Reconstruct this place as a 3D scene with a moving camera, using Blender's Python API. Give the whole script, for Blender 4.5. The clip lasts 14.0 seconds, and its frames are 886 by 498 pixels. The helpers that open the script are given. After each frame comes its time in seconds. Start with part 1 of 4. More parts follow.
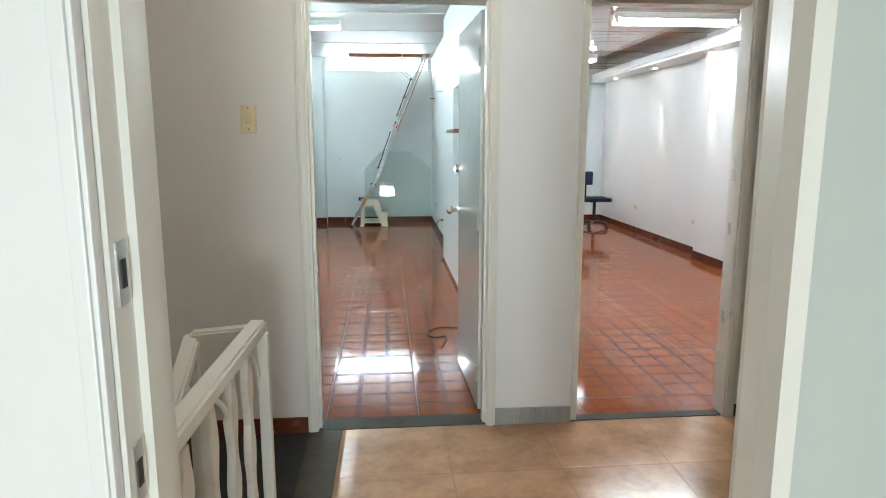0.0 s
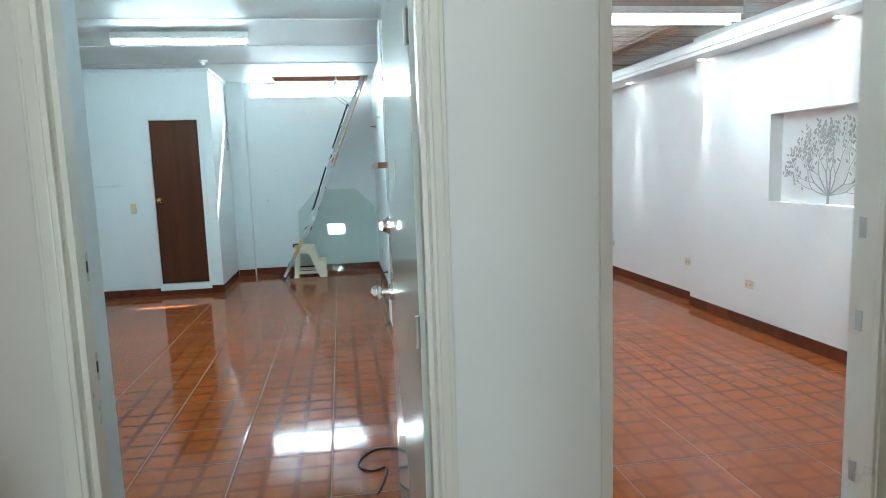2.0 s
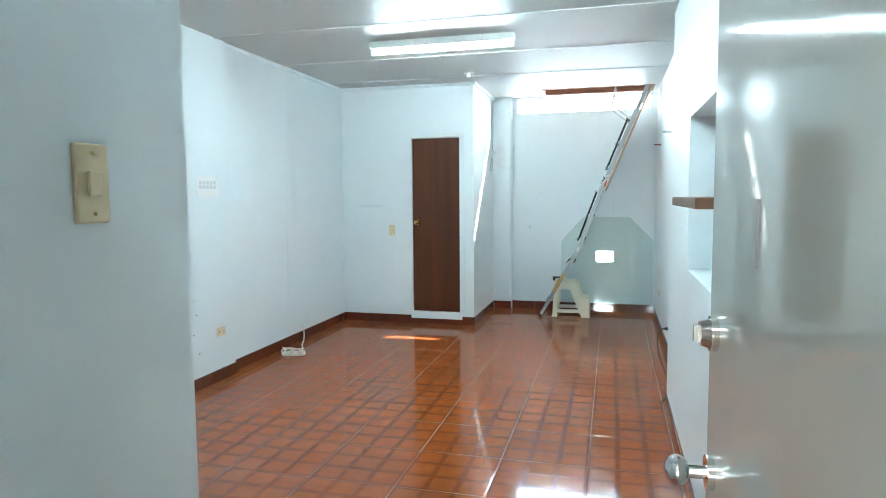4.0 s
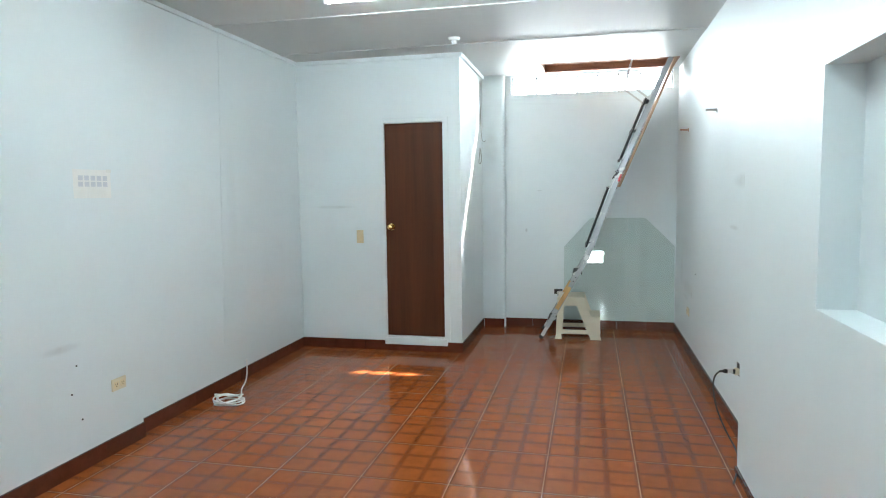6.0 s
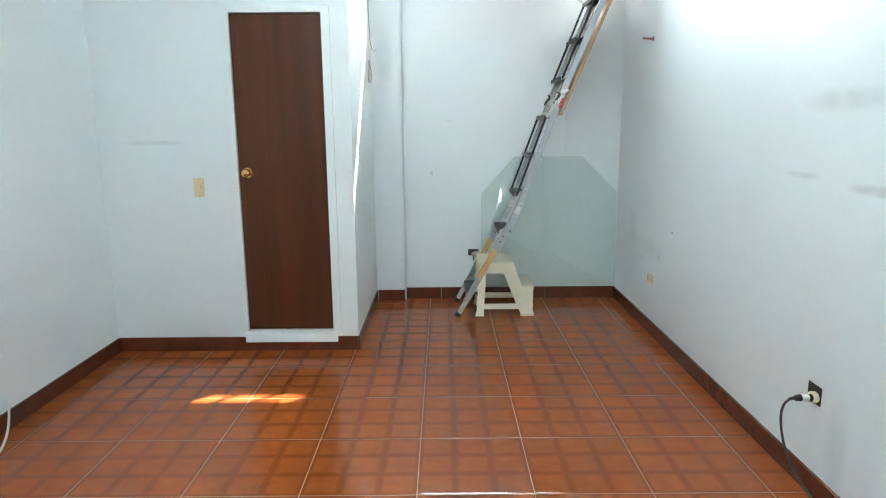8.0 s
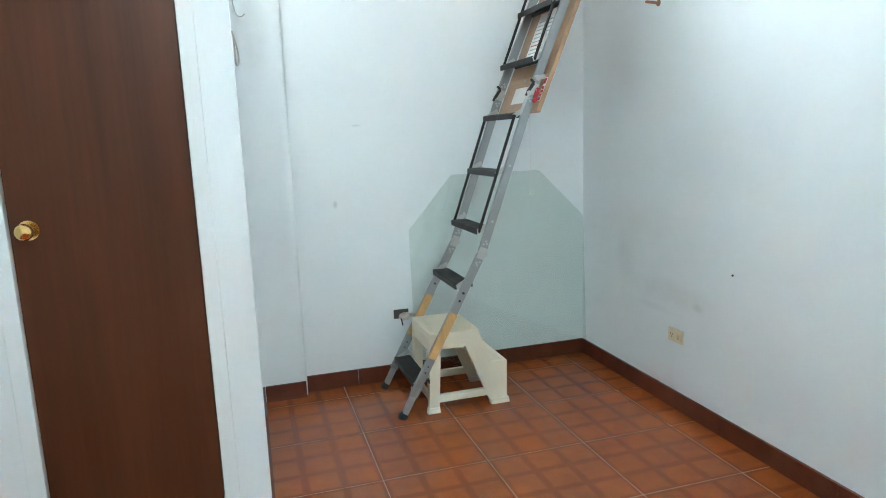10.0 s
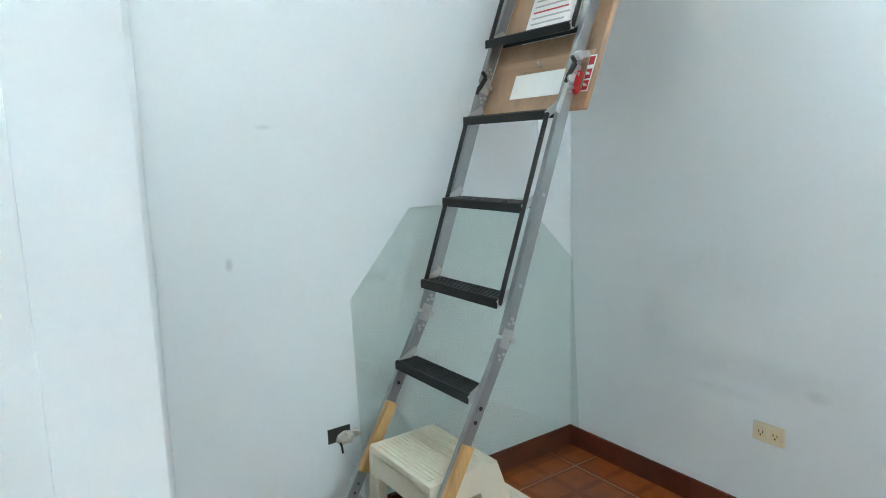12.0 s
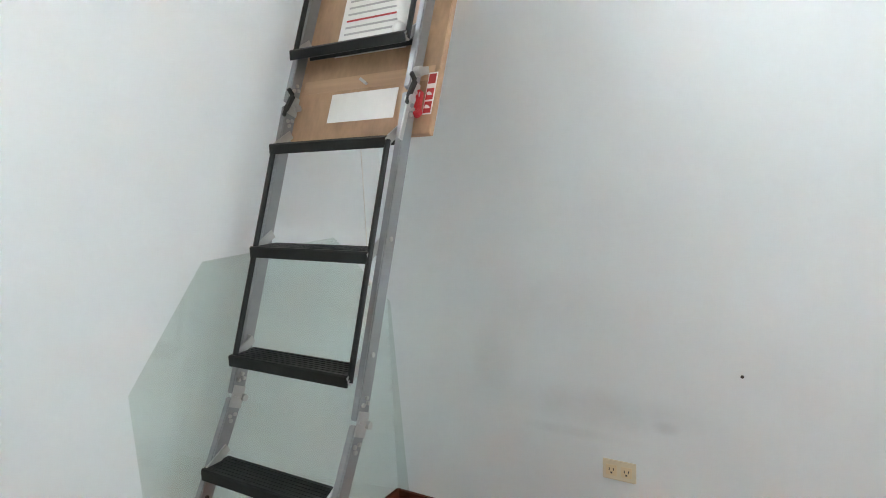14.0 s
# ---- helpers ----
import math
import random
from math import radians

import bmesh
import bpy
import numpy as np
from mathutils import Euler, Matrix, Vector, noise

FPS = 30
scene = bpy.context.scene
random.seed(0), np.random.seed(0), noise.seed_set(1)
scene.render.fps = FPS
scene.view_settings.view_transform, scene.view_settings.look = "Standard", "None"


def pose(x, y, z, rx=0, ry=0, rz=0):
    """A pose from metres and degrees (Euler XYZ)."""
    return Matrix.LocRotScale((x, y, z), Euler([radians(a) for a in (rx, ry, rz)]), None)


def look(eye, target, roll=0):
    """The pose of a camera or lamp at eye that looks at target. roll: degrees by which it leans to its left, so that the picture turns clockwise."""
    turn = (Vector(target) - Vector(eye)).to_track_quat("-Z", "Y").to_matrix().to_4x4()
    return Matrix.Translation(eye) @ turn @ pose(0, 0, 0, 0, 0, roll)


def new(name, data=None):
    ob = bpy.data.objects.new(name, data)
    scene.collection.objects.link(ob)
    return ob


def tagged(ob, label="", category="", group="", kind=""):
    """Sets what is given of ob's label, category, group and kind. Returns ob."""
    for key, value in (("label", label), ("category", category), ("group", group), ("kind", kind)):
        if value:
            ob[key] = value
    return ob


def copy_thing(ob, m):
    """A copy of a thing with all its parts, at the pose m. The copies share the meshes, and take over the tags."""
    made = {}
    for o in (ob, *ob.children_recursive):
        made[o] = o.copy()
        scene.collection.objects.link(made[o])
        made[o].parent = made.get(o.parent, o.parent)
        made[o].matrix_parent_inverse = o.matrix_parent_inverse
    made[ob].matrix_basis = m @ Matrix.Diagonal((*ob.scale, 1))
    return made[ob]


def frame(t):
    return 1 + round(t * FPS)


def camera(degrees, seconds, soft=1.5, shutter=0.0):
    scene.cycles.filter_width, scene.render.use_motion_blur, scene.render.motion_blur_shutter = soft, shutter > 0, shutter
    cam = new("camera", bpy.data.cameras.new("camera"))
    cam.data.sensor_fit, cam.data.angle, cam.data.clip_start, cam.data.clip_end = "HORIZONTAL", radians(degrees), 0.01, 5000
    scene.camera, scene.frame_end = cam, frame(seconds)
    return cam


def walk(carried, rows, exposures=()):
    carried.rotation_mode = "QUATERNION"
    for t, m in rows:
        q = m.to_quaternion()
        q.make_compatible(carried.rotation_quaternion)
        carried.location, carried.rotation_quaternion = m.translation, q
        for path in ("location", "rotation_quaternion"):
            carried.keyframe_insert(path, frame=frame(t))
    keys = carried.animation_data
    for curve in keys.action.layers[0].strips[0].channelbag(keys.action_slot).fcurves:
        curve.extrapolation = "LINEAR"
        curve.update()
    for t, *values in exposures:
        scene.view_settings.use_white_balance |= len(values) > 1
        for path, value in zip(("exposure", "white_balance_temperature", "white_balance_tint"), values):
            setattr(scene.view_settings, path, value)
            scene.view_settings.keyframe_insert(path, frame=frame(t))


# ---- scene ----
cam = camera(69.2, 14.0, soft=1.0)
EXPOSURES = [(0, 3.13, 6300, 6), (0.5, 3.51, 6200, 4), (1, 3.26, 6000, 2), (2, 2.95, 5800, 0), (2.75, 3.07, 5800, 0), (4, 3.31, 6000, 5), (6.5, 3.06, 6500, 10),
             (7, 3.24, 6500, 10), (8.5, 3.36, 6500, 10), (11, 3.52, 6300, 9), (12.5, 3.42, 6450, 11), (13.5, 3.54, 7000, 15), (14, 3.48, 7000, 19)]
PATH = [
    (0, (0.329, -0.44, 1.429), (0.501, 1.523, 1.091), -0.0),
    (0.5, (0.356, -0.02, 1.44), (0.645, 1.938, 1.155), -1.4),
    (1, (0.451, 0.36, 1.461), (0.759, 2.321, 1.215), -2.0),
    (1.5, (0.525, 0.709, 1.458), (0.927, 2.653, 1.215), -1.7),
    (2, (0.6, 1.041, 1.457), (0.903, 3.002, 1.209), -2.0),
    (2.5, (0.682, 1.348, 1.47), (0.534, 3.325, 1.213), -1.6),
    (3, (0.641, 1.646, 1.463), (0.305, 3.598, 1.185), -1.0),
    (3.5, (0.636, 1.961, 1.452), (0.178, 3.878, 1.114), 0.0),
    (4, (0.593, 2.239, 1.497), (0.084, 4.166, 1.332), -0.4),
    (6.5, (0.087, 3.994, 1.503), (-0.313, 5.945, 1.32), -0.6),
    (7, (-0.074, 4.411, 1.468), (-0.37, 6.363, 1.149), -0.1),
    (7.5, (-0.242, 4.823, 1.47), (-0.387, 6.783, 1.098), -0.7),
    (8, (-0.36, 5.303, 1.472), (-0.364, 7.267, 1.096), -0.5),
    (8.5, (-0.542, 5.736, 1.461), (-0.389, 7.698, 1.107), -1.7),
    (11, (-1.04, 7.944, 1.433), (-0.185, 9.718, 1.085), -2.0),
    (11.5, (-1.06, 8.326, 1.431), (-0.056, 10.021, 1.085), -2.4),
    (12, (-1.077, 8.674, 1.433), (0.067, 10.286, 1.124), -1.7),
    (12.5, (-1.091, 8.895, 1.459), (0.272, 10.325, 1.146), -2.7),
    (13, (-1.039, 9.036, 1.454), (0.396, 10.394, 1.146), -2.3),
    (13.5, (-0.991, 9.109, 1.459), (0.471, 10.437, 1.145), -3.7),
    (14, (-0.969, 9.161, 1.472), (0.714, 10.206, 1.203), -2.5),
]
walk(cam, [(t, look(e, g, r)) for t, e, g, r in PATH], EXPOSURES)

# ---- world, sun, exposure ----
world = bpy.data.worlds.new("world")
scene.world = world
world.use_nodes = True
wn = world.node_tree.nodes
sky = wn.new("ShaderNodeTexSky")
sky.sky_type = "NISHITA"
sky.sun_disc = False
sky.sun_elevation = radians(41)
sky.sun_rotation = radians(44)
wn["Background"].inputs["Strength"].default_value = 0.05
world.node_tree.links.new(sky.outputs[0], wn["Background"].inputs["Color"])

sun = new("sun", bpy.data.lights.new("sun", "SUN"))
sun.data.energy = 5.0
sun.data.angle = radians(0.6)
sun.data.color = (1.0, 0.95, 0.87)
sun.matrix_world = look((0.98, 1.0, 1.25), (0, 0, 0))

TUBE_LIGHT = 24.0      # fluorescent tubes of the ladder room
TUBE_LIGHT_B = 11.5     # those of the second room
HALL_LIGHT = 11.0       # round hall lamp
BEAM = 15.0            # beam of a downlight, watts
SPOT_LIGHT = 6.5       # recessed downlights
SKY_LIGHT = 3.6        # daylight in the clerestory opening
BACK_LIGHT = 7.4       # daylight in the window behind the start


def window_light(name, m, sx, sy, energy, color, spread=180):
    ld = bpy.data.lights.new(name, "AREA")
    ld.shape, ld.size, ld.size_y, ld.energy, ld.color = "RECTANGLE", sx, sy, energy, color
    ob = new(name, ld)
    ld.spread = radians(spread)
    ob.matrix_world = m
    return ob


window_light("clerestory_daylight", look((0.15, 10.863, 2.655), (0.15, 8.0, 1.6)), 1.6, 0.17, SKY_LIGHT, (0.86, 0.95, 1.0), 120)
window_light("rear_window_daylight", look((0.36, -2.62, 0.90), (0.36, 0.0, 1.15)), 0.56, 0.36, BACK_LIGHT, (0.84, 0.96, 1.0))


# ---- materials ----
def mat(name, color, rough=0.5, metal=0.0, vary=0.06, scale=6.0, fine=60.0, bump=0.05, coat=0.0, spec=0.5, rough_vary=0.08,
        stretch=(1, 1, 1), island=0.0, stain=None):
    """A surface of one colour with broad and fine variation, uneven gloss and fine relief."""
    m = bpy.data.materials.new(name)
    m.use_nodes = True
    nt = m.node_tree
    nd, ln = nt.nodes, nt.links
    b = nd["Principled BSDF"]
    tc = nd.new("ShaderNodeNewGeometry")
    mp = nd.new("ShaderNodeMapping")
    mp.inputs["Scale"].default_value = stretch
    ln.new(tc.outputs["Position"], mp.inputs["Vector"])
    n1 = nd.new("ShaderNodeTexNoise")
    n1.inputs["Scale"].default_value = scale
    n1.inputs["Detail"].default_value = 4
    n2 = nd.new("ShaderNodeTexNoise")
    n2.inputs["Scale"].default_value = fine
    n2.inputs["Detail"].default_value = 3
    ln.new(mp.outputs[0], n1.inputs["Vector"])
    ln.new(mp.outputs[0], n2.inputs["Vector"])
    add = nd.new("ShaderNodeMath")
    add.operation = "MULTIPLY_ADD"
    add.inputs[1].default_value = 0.35
    ln.new(n2.outputs["Fac"], add.inputs[0])
    ln.new(n1.outputs["Fac"], add.inputs[2])
    rng = nd.new("ShaderNodeMapRange")
    rng.inputs["From Min"].default_value, rng.inputs["From Max"].default_value = 0.4, 0.95
    rng.inputs["To Min"].default_value, rng.inputs["To Max"].default_value = 1 - vary, 1 + vary
    ln.new(add.outputs[0], rng.inputs["Value"])
    mul = nd.new("ShaderNodeMix")
    mul.data_type, mul.blend_type = "RGBA", "MULTIPLY"
    mul.inputs["Factor"].default_value = 1.0
    mul.inputs["A"].default_value = (*color, 1)
    ln.new(rng.outputs[0], mul.inputs["B"])
    last = mul.outputs["Result"]
    if stain:
        ns = nd.new("ShaderNodeTexNoise")
        ns.inputs["Scale"].default_value = 1.7
        ns.inputs["Detail"].default_value = 6
        ln.new(tc.outputs["Position"], ns.inputs["Vector"])
        rs = nd.new("ShaderNodeMapRange")
        rs.inputs["From Min"].default_value, rs.inputs["From Max"].default_value = 0.62, 0.78
        ln.new(ns.outputs["Fac"], rs.inputs["Value"])
        sc = nd.new("ShaderNodeMath")
        sc.operation = "MULTIPLY"
        sc.inputs[1].default_value = 0.35
        ln.new(rs.outputs[0], sc.inputs[0])
        mx = nd.new("ShaderNodeMix")
        mx.data_type = "RGBA"
        ln.new(sc.outputs[0], mx.inputs["Factor"])
        ln.new(last, mx.inputs["A"])
        mx.inputs["B"].default_value = (*stain, 1)
        last = mx.outputs["Result"]
    if island:
        oi = nd.new("ShaderNodeObjectInfo")
        hsv = nd.new("ShaderNodeHueSaturation")
        ir = nd.new("ShaderNodeMapRange")
        ir.inputs["To Min"].default_value, ir.inputs["To Max"].default_value = 1 - island, 1 + island
        ln.new(oi.outputs["Random"], ir.inputs["Value"])
        ln.new(ir.outputs[0], hsv.inputs["Value"])
        ln.new(last, hsv.inputs["Color"])
        last = hsv.outputs["Color"]
    ln.new(last, b.inputs["Base Color"])
    rr = nd.new("ShaderNodeMapRange")
    rr.inputs["From Min"].default_value, rr.inputs["From Max"].default_value = 0.3, 0.7
    rr.inputs["To Min"].default_value, rr.inputs["To Max"].default_value = max(0.02, rough - rough_vary), min(1, rough + rough_vary)
    ln.new(n1.outputs["Fac"], rr.inputs["Value"])
    ln.new(rr.outputs[0], b.inputs["Roughness"])
    b.inputs["Metallic"].default_value = metal
    b.inputs["Coat Weight"].default_value = coat
    b.inputs["Coat Roughness"].default_value = 0.06
    b.inputs["Specular IOR Level"].default_value = spec
    if bump:
        bp = nd.new("ShaderNodeBump")
        bp.inputs["Strength"].default_value = bump
        bp.inputs["Distance"].default_value = 0.01
        ln.new(add.outputs[0], bp.inputs["Height"])
        ln.new(bp.outputs[0], b.inputs["Normal"])
    return m


def glow(name, color, strength):
    m = bpy.data.materials.new(name)
    m.use_nodes = True
    b = m.node_tree.nodes["Principled BSDF"]
    b.inputs["Base Color"].default_value = (0.9, 0.9, 0.9, 1)
    b.inputs["Emission Color"].default_value = (*color, 1)
    b.inputs["Emission Strength"].default_value = strength
    return m


def lattice_tile(name, light, dark, pitch):
    """Glazed tile printed with a lattice of darker bands round square fields."""
    m = mat(name, light, rough=0.08, vary=0.14, scale=14, fine=90, bump=0, rough_vary=0.03, island=0.05, spec=0.8)
    nt = m.node_tree
    nd, ln = nt.nodes, nt.links
    b = nd["Principled BSDF"]
    src = b.inputs["Base Color"].links[0].from_socket
    geo = nd.new("ShaderNodeNewGeometry")
    nz = nd.new("ShaderNodeTexNoise")
    nz.inputs["Scale"].default_value = 22
    ln.new(geo.outputs["Position"], nz.inputs["Vector"])
    vs = nd.new("ShaderNodeVectorMath")
    vs.operation = "MULTIPLY_ADD"
    vs.inputs[1].default_value = (0.016, 0.016, 0)
    ln.new(nz.outputs["Color"], vs.inputs[0])
    ln.new(geo.outputs["Position"], vs.inputs[2])
    sep = nd.new("ShaderNodeSeparateXYZ")
    ln.new(vs.outputs[0], sep.inputs[0])
    # fine pores in the glaze: the gloss differs from grain to grain
    wn_ = nd.new("ShaderNodeTexWhiteNoise")
    ln.new(geo.outputs["Position"], wn_.inputs["Vector"])
    pw = nd.new("ShaderNodeMath")
    pw.operation = "POWER"
    pw.inputs[1].default_value = 3.0
    ln.new(wn_.outputs["Value"], pw.inputs[0])
    pore = nd.new("ShaderNodeMapRange")
    pore.inputs["To Min"].default_value, pore.inputs["To Max"].default_value = 0.0, 2.1
    ln.new(pw.outputs[0], pore.inputs["Value"])
    ln.new(pore.outputs[0], b.inputs["Specular IOR Level"])
    bands = []
    for ax in ("X", "Y"):
        md = nd.new("ShaderNodeMath")
        md.operation = "PINGPONG"
        md.inputs[1].default_value = pitch / 2
        off = nd.new("ShaderNodeMath")
        off.operation = "ADD"
        off.inputs[1].default_value = -0.008
        ln.new(sep.outputs[ax], off.inputs[0])
        ln.new(off.outputs[0], md.inputs[0])
        mr = nd.new("ShaderNodeMapRange")
        mr.inputs["From Min"].default_value, mr.inputs["From Max"].default_value = 0.010, 0.022
        mr.inputs["To Min"].default_value, mr.inputs["To Max"].default_value = 1, 0
        ln.new(md.outputs[0], mr.inputs["Value"])
        bands.append(mr)
    mxm = nd.new("ShaderNodeMath")
    mxm.operation = "MAXIMUM"
    ln.new(bands[0].outputs[0], mxm.inputs[0])
    ln.new(bands[1].outputs[0], mxm.inputs[1])
    sc = nd.new("ShaderNodeMath")
    sc.operation = "MULTIPLY"
    sc.inputs[1].default_value = 0.7
    ln.new(mxm.outputs[0], sc.inputs[0])
    mx = nd.new("ShaderNodeMix")
    mx.data_type = "RGBA"
    ln.new(sc.outputs[0], mx.inputs["Factor"])
    ln.new(src, mx.inputs["A"])
    mx.inputs["B"].default_value = (*dark, 1)
    ln.new(mx.outputs["Result"], b.inputs["Base Color"])
    return m


def wood(name, light, dark, rough=0.4, axis=0, coat=0.0, island=0.0):
    m = mat(name, light, rough=rough, vary=0.28, scale=5, fine=38, bump=0.02, coat=coat, island=island,
            stretch=tuple(0.10 if i == axis else 2.2 for i in range(3)))
    return m


M_WALL = mat("wall_enamel", (0.735, 0.793, 0.812), rough=0.48, vary=0.015, scale=2.5, fine=45, bump=0.02, rough_vary=0.04)
M_WALL_B = mat("wall_white_paint", (0.80, 0.80, 0.79), rough=0.42, vary=0.02, scale=2.5, fine=45, bump=0.03)
M_HALL = mat("hall_wall_paint", (0.72, 0.69, 0.65), rough=0.38, vary=0.025, scale=2.2, fine=40, bump=0.03)
# darker, greener copy of the hall paint: dim light put into the colour
M_HALL_DIM = mat("hall_paint_dim_side", (0.50, 0.54, 0.50), rough=0.4, vary=0.025, scale=2.2, fine=40, bump=0.02)
M_CEIL = mat("ceiling_enamel", (0.60, 0.61, 0.60), rough=0.5, vary=0.02, scale=2.0, fine=30, bump=0.015, rough_vary=0.02)
M_TRIM = mat("trim_enamel", (0.76, 0.74, 0.68), rough=0.3, vary=0.03, scale=5, fine=70, bump=0.006, rough_vary=0.03)
M_LEAF = mat("door_gloss_enamel", (0.66, 0.71, 0.67), rough=0.04, vary=0.02, scale=3, fine=14, bump=0.002, coat=0.35, rough_vary=0.015, spec=0.6)
M_TILE = lattice_tile("lattice_floor_tile", (0.28, 0.070, 0.017), (0.185, 0.043, 0.010), 0.16)
M_TILE_B = lattice_tile("lattice_floor_tile_orange", (0.31, 0.078, 0.018), (0.22, 0.054, 0.013), 0.16)
M_GROUT = mat("grout", (0.40, 0.215, 0.115), rough=0.7, spec=0.2, vary=0.12, scale=9)
M_BASE = mat("baseboard_tile", (0.115, 0.030, 0.015), rough=0.14, vary=0.2, scale=12, fine=80, bump=0.004, island=0.12)
M_HTILE = mat("hall_marble_tile", (0.50, 0.29, 0.165), rough=0.16, spec=0.3, vary=0.32, scale=4.5, fine=26, bump=0, island=0.08, stain=(0.34, 0.14, 0.055))
M_GREY = mat("grey_stone_edging", (0.085, 0.075, 0.062), rough=0.75, spec=0.2, vary=0.25, scale=14, fine=120)
M_GREYT = mat("grey_tile_skirting", (0.34, 0.33, 0.31), rough=0.35, vary=0.2, scale=18, fine=90, stretch=(1, 1, 0.2))
M_BLACK = mat("black_rubber_tread", (0.022, 0.021, 0.020), rough=0.6, vary=0.2, scale=20)
M_RISER = mat("red_brown_riser", (0.15, 0.042, 0.022), rough=0.25, vary=0.2, scale=9)
M_BDOOR = wood("brown_veneer_door", (0.078, 0.023, 0.008), None, rough=0.45, axis=2)
M_BDOOR.node_tree.nodes["Principled BSDF"].inputs["Specular IOR Level"].default_value = 0.3
M_BDOOR2 = wood("red_varnished_door", (0.125, 0.026, 0.009), None, rough=0.2, axis=2, coat=0.15)
M_PLANK = wood("varnished_ceiling_plank", (0.33, 0.14, 0.045), None, rough=0.2, axis=0, coat=0.6)
M_SHELF = wood("shelf_wood", (0.20, 0.085, 0.035), None, rough=0.4, axis=1)
M_HATCH = wood("hatch_lining_wood", (0.28, 0.125, 0.065), None, rough=0.5, axis=0)
M_PANEL = wood("hatch_panel_board", (0.40, 0.25, 0.15), None, rough=0.45, axis=2)
M_PANEL2 = wood("hatch_batten_board", (0.47, 0.30, 0.185), None, rough=0.45, axis=1)
M_SPLINT = wood("pine_splint", (0.55, 0.33, 0.13), None, rough=0.55, axis=2)
M_ALU = mat("ladder_aluminium", (0.33, 0.35, 0.36), rough=0.36, metal=0.8, vary=0.06, scale=8, fine=90, bump=0.008, rough_vary=0.03)
M_ZINC = mat("zinc_fitting", (0.52, 0.53, 0.52), rough=0.32, metal=0.9, vary=0.08, scale=25, bump=0.008, rough_vary=0.04)
M_CHROME = mat("satin_chrome", (0.70, 0.70, 0.68), rough=0.14, metal=1.0, vary=0.04, bump=0)
M_BRASS = mat("polished_brass", (0.78, 0.55, 0.22), rough=0.18, metal=1.0, vary=0.05, bump=0)
M_TREAD = mat("black_ladder_tread", (0.010, 0.011, 0.011), rough=0.4, spec=0.25, vary=0.25, scale=18, fine=120)
M_RUBBER = mat("black_rubber", (0.015, 0.015, 0.015), rough=0.55, vary=0.2)
M_STOOL = mat("cream_plastic", (0.74, 0.69, 0.55), rough=0.36, vary=0.05, scale=7, fine=80, bump=0.02, stain=(0.58, 0.52, 0.40))
M_PLATE = mat("ivory_plate_plastic", (0.72, 0.60, 0.38), rough=0.35, vary=0.05, scale=12, bump=0.01)
M_PLATE2 = mat("pale_ivory_plastic", (0.70, 0.63, 0.47), rough=0.35, vary=0.05, scale=12, bump=0.01)
M_SLOT = mat("dark_slot", (0.03, 0.028, 0.025), rough=0.7, vary=0.1)
M_WHITEP = mat("white_plastic", (0.74, 0.74, 0.71), rough=0.35, vary=0.05, scale=20, bump=0.01)
M_PAPER = mat("white_paper", (0.80, 0.80, 0.78), rough=0.7, vary=0.04, scale=12, bump=0.02)
M_FAINT = mat("faint_print", (0.62, 0.64, 0.68), rough=0.7, vary=0.06)
M_INK = mat("grey_print", (0.42, 0.42, 0.42), rough=0.7, vary=0.1)
M_REDINK = mat("red_print", (0.45, 0.03, 0.03), rough=0.5, vary=0.08)
M_ORANGE = mat("orange_print", (0.75, 0.20, 0.04), rough=0.5, vary=0.08)
M_RED = mat("red_plastic_lever", (0.50, 0.03, 0.035), rough=0.35, vary=0.08)
M_BLUE = mat("navy_upholstery", (0.015, 0.02, 0.06), rough=0.75, vary=0.2, scale=30)
M_IRON = mat("wrought_metal_art", (0.40, 0.40, 0.38), rough=0.5, metal=0.2, vary=0.2, scale=20)
M_RAIL = mat("railing_cream_enamel", (0.74, 0.71, 0.64), rough=0.35, vary=0.03, scale=9, fine=50, bump=0.004, rough_vary=0.02)
M_PLASTER = mat("broken_plaster", (0.50, 0.47, 0.42), rough=0.9, vary=0.4, scale=40, fine=120, bump=0.4)
M_TUBE = glow("fluorescent_tube", (0.80, 0.965, 0.985), TUBE_LIGHT)
M_TUBE_B = glow("fluorescent_tube_second_room", (0.88, 0.96, 1.0), TUBE_LIGHT_B)
M_GLOBE = glow("lamp_globe", (1.0, 0.95, 0.88), HALL_LIGHT)
M_SPOT = glow("downlight_lens", (1.0, 0.93, 0.84), SPOT_LIGHT)
M_WIN = mat("window_frame_steel", (0.45, 0.47, 0.48), rough=0.5, vary=0.1)


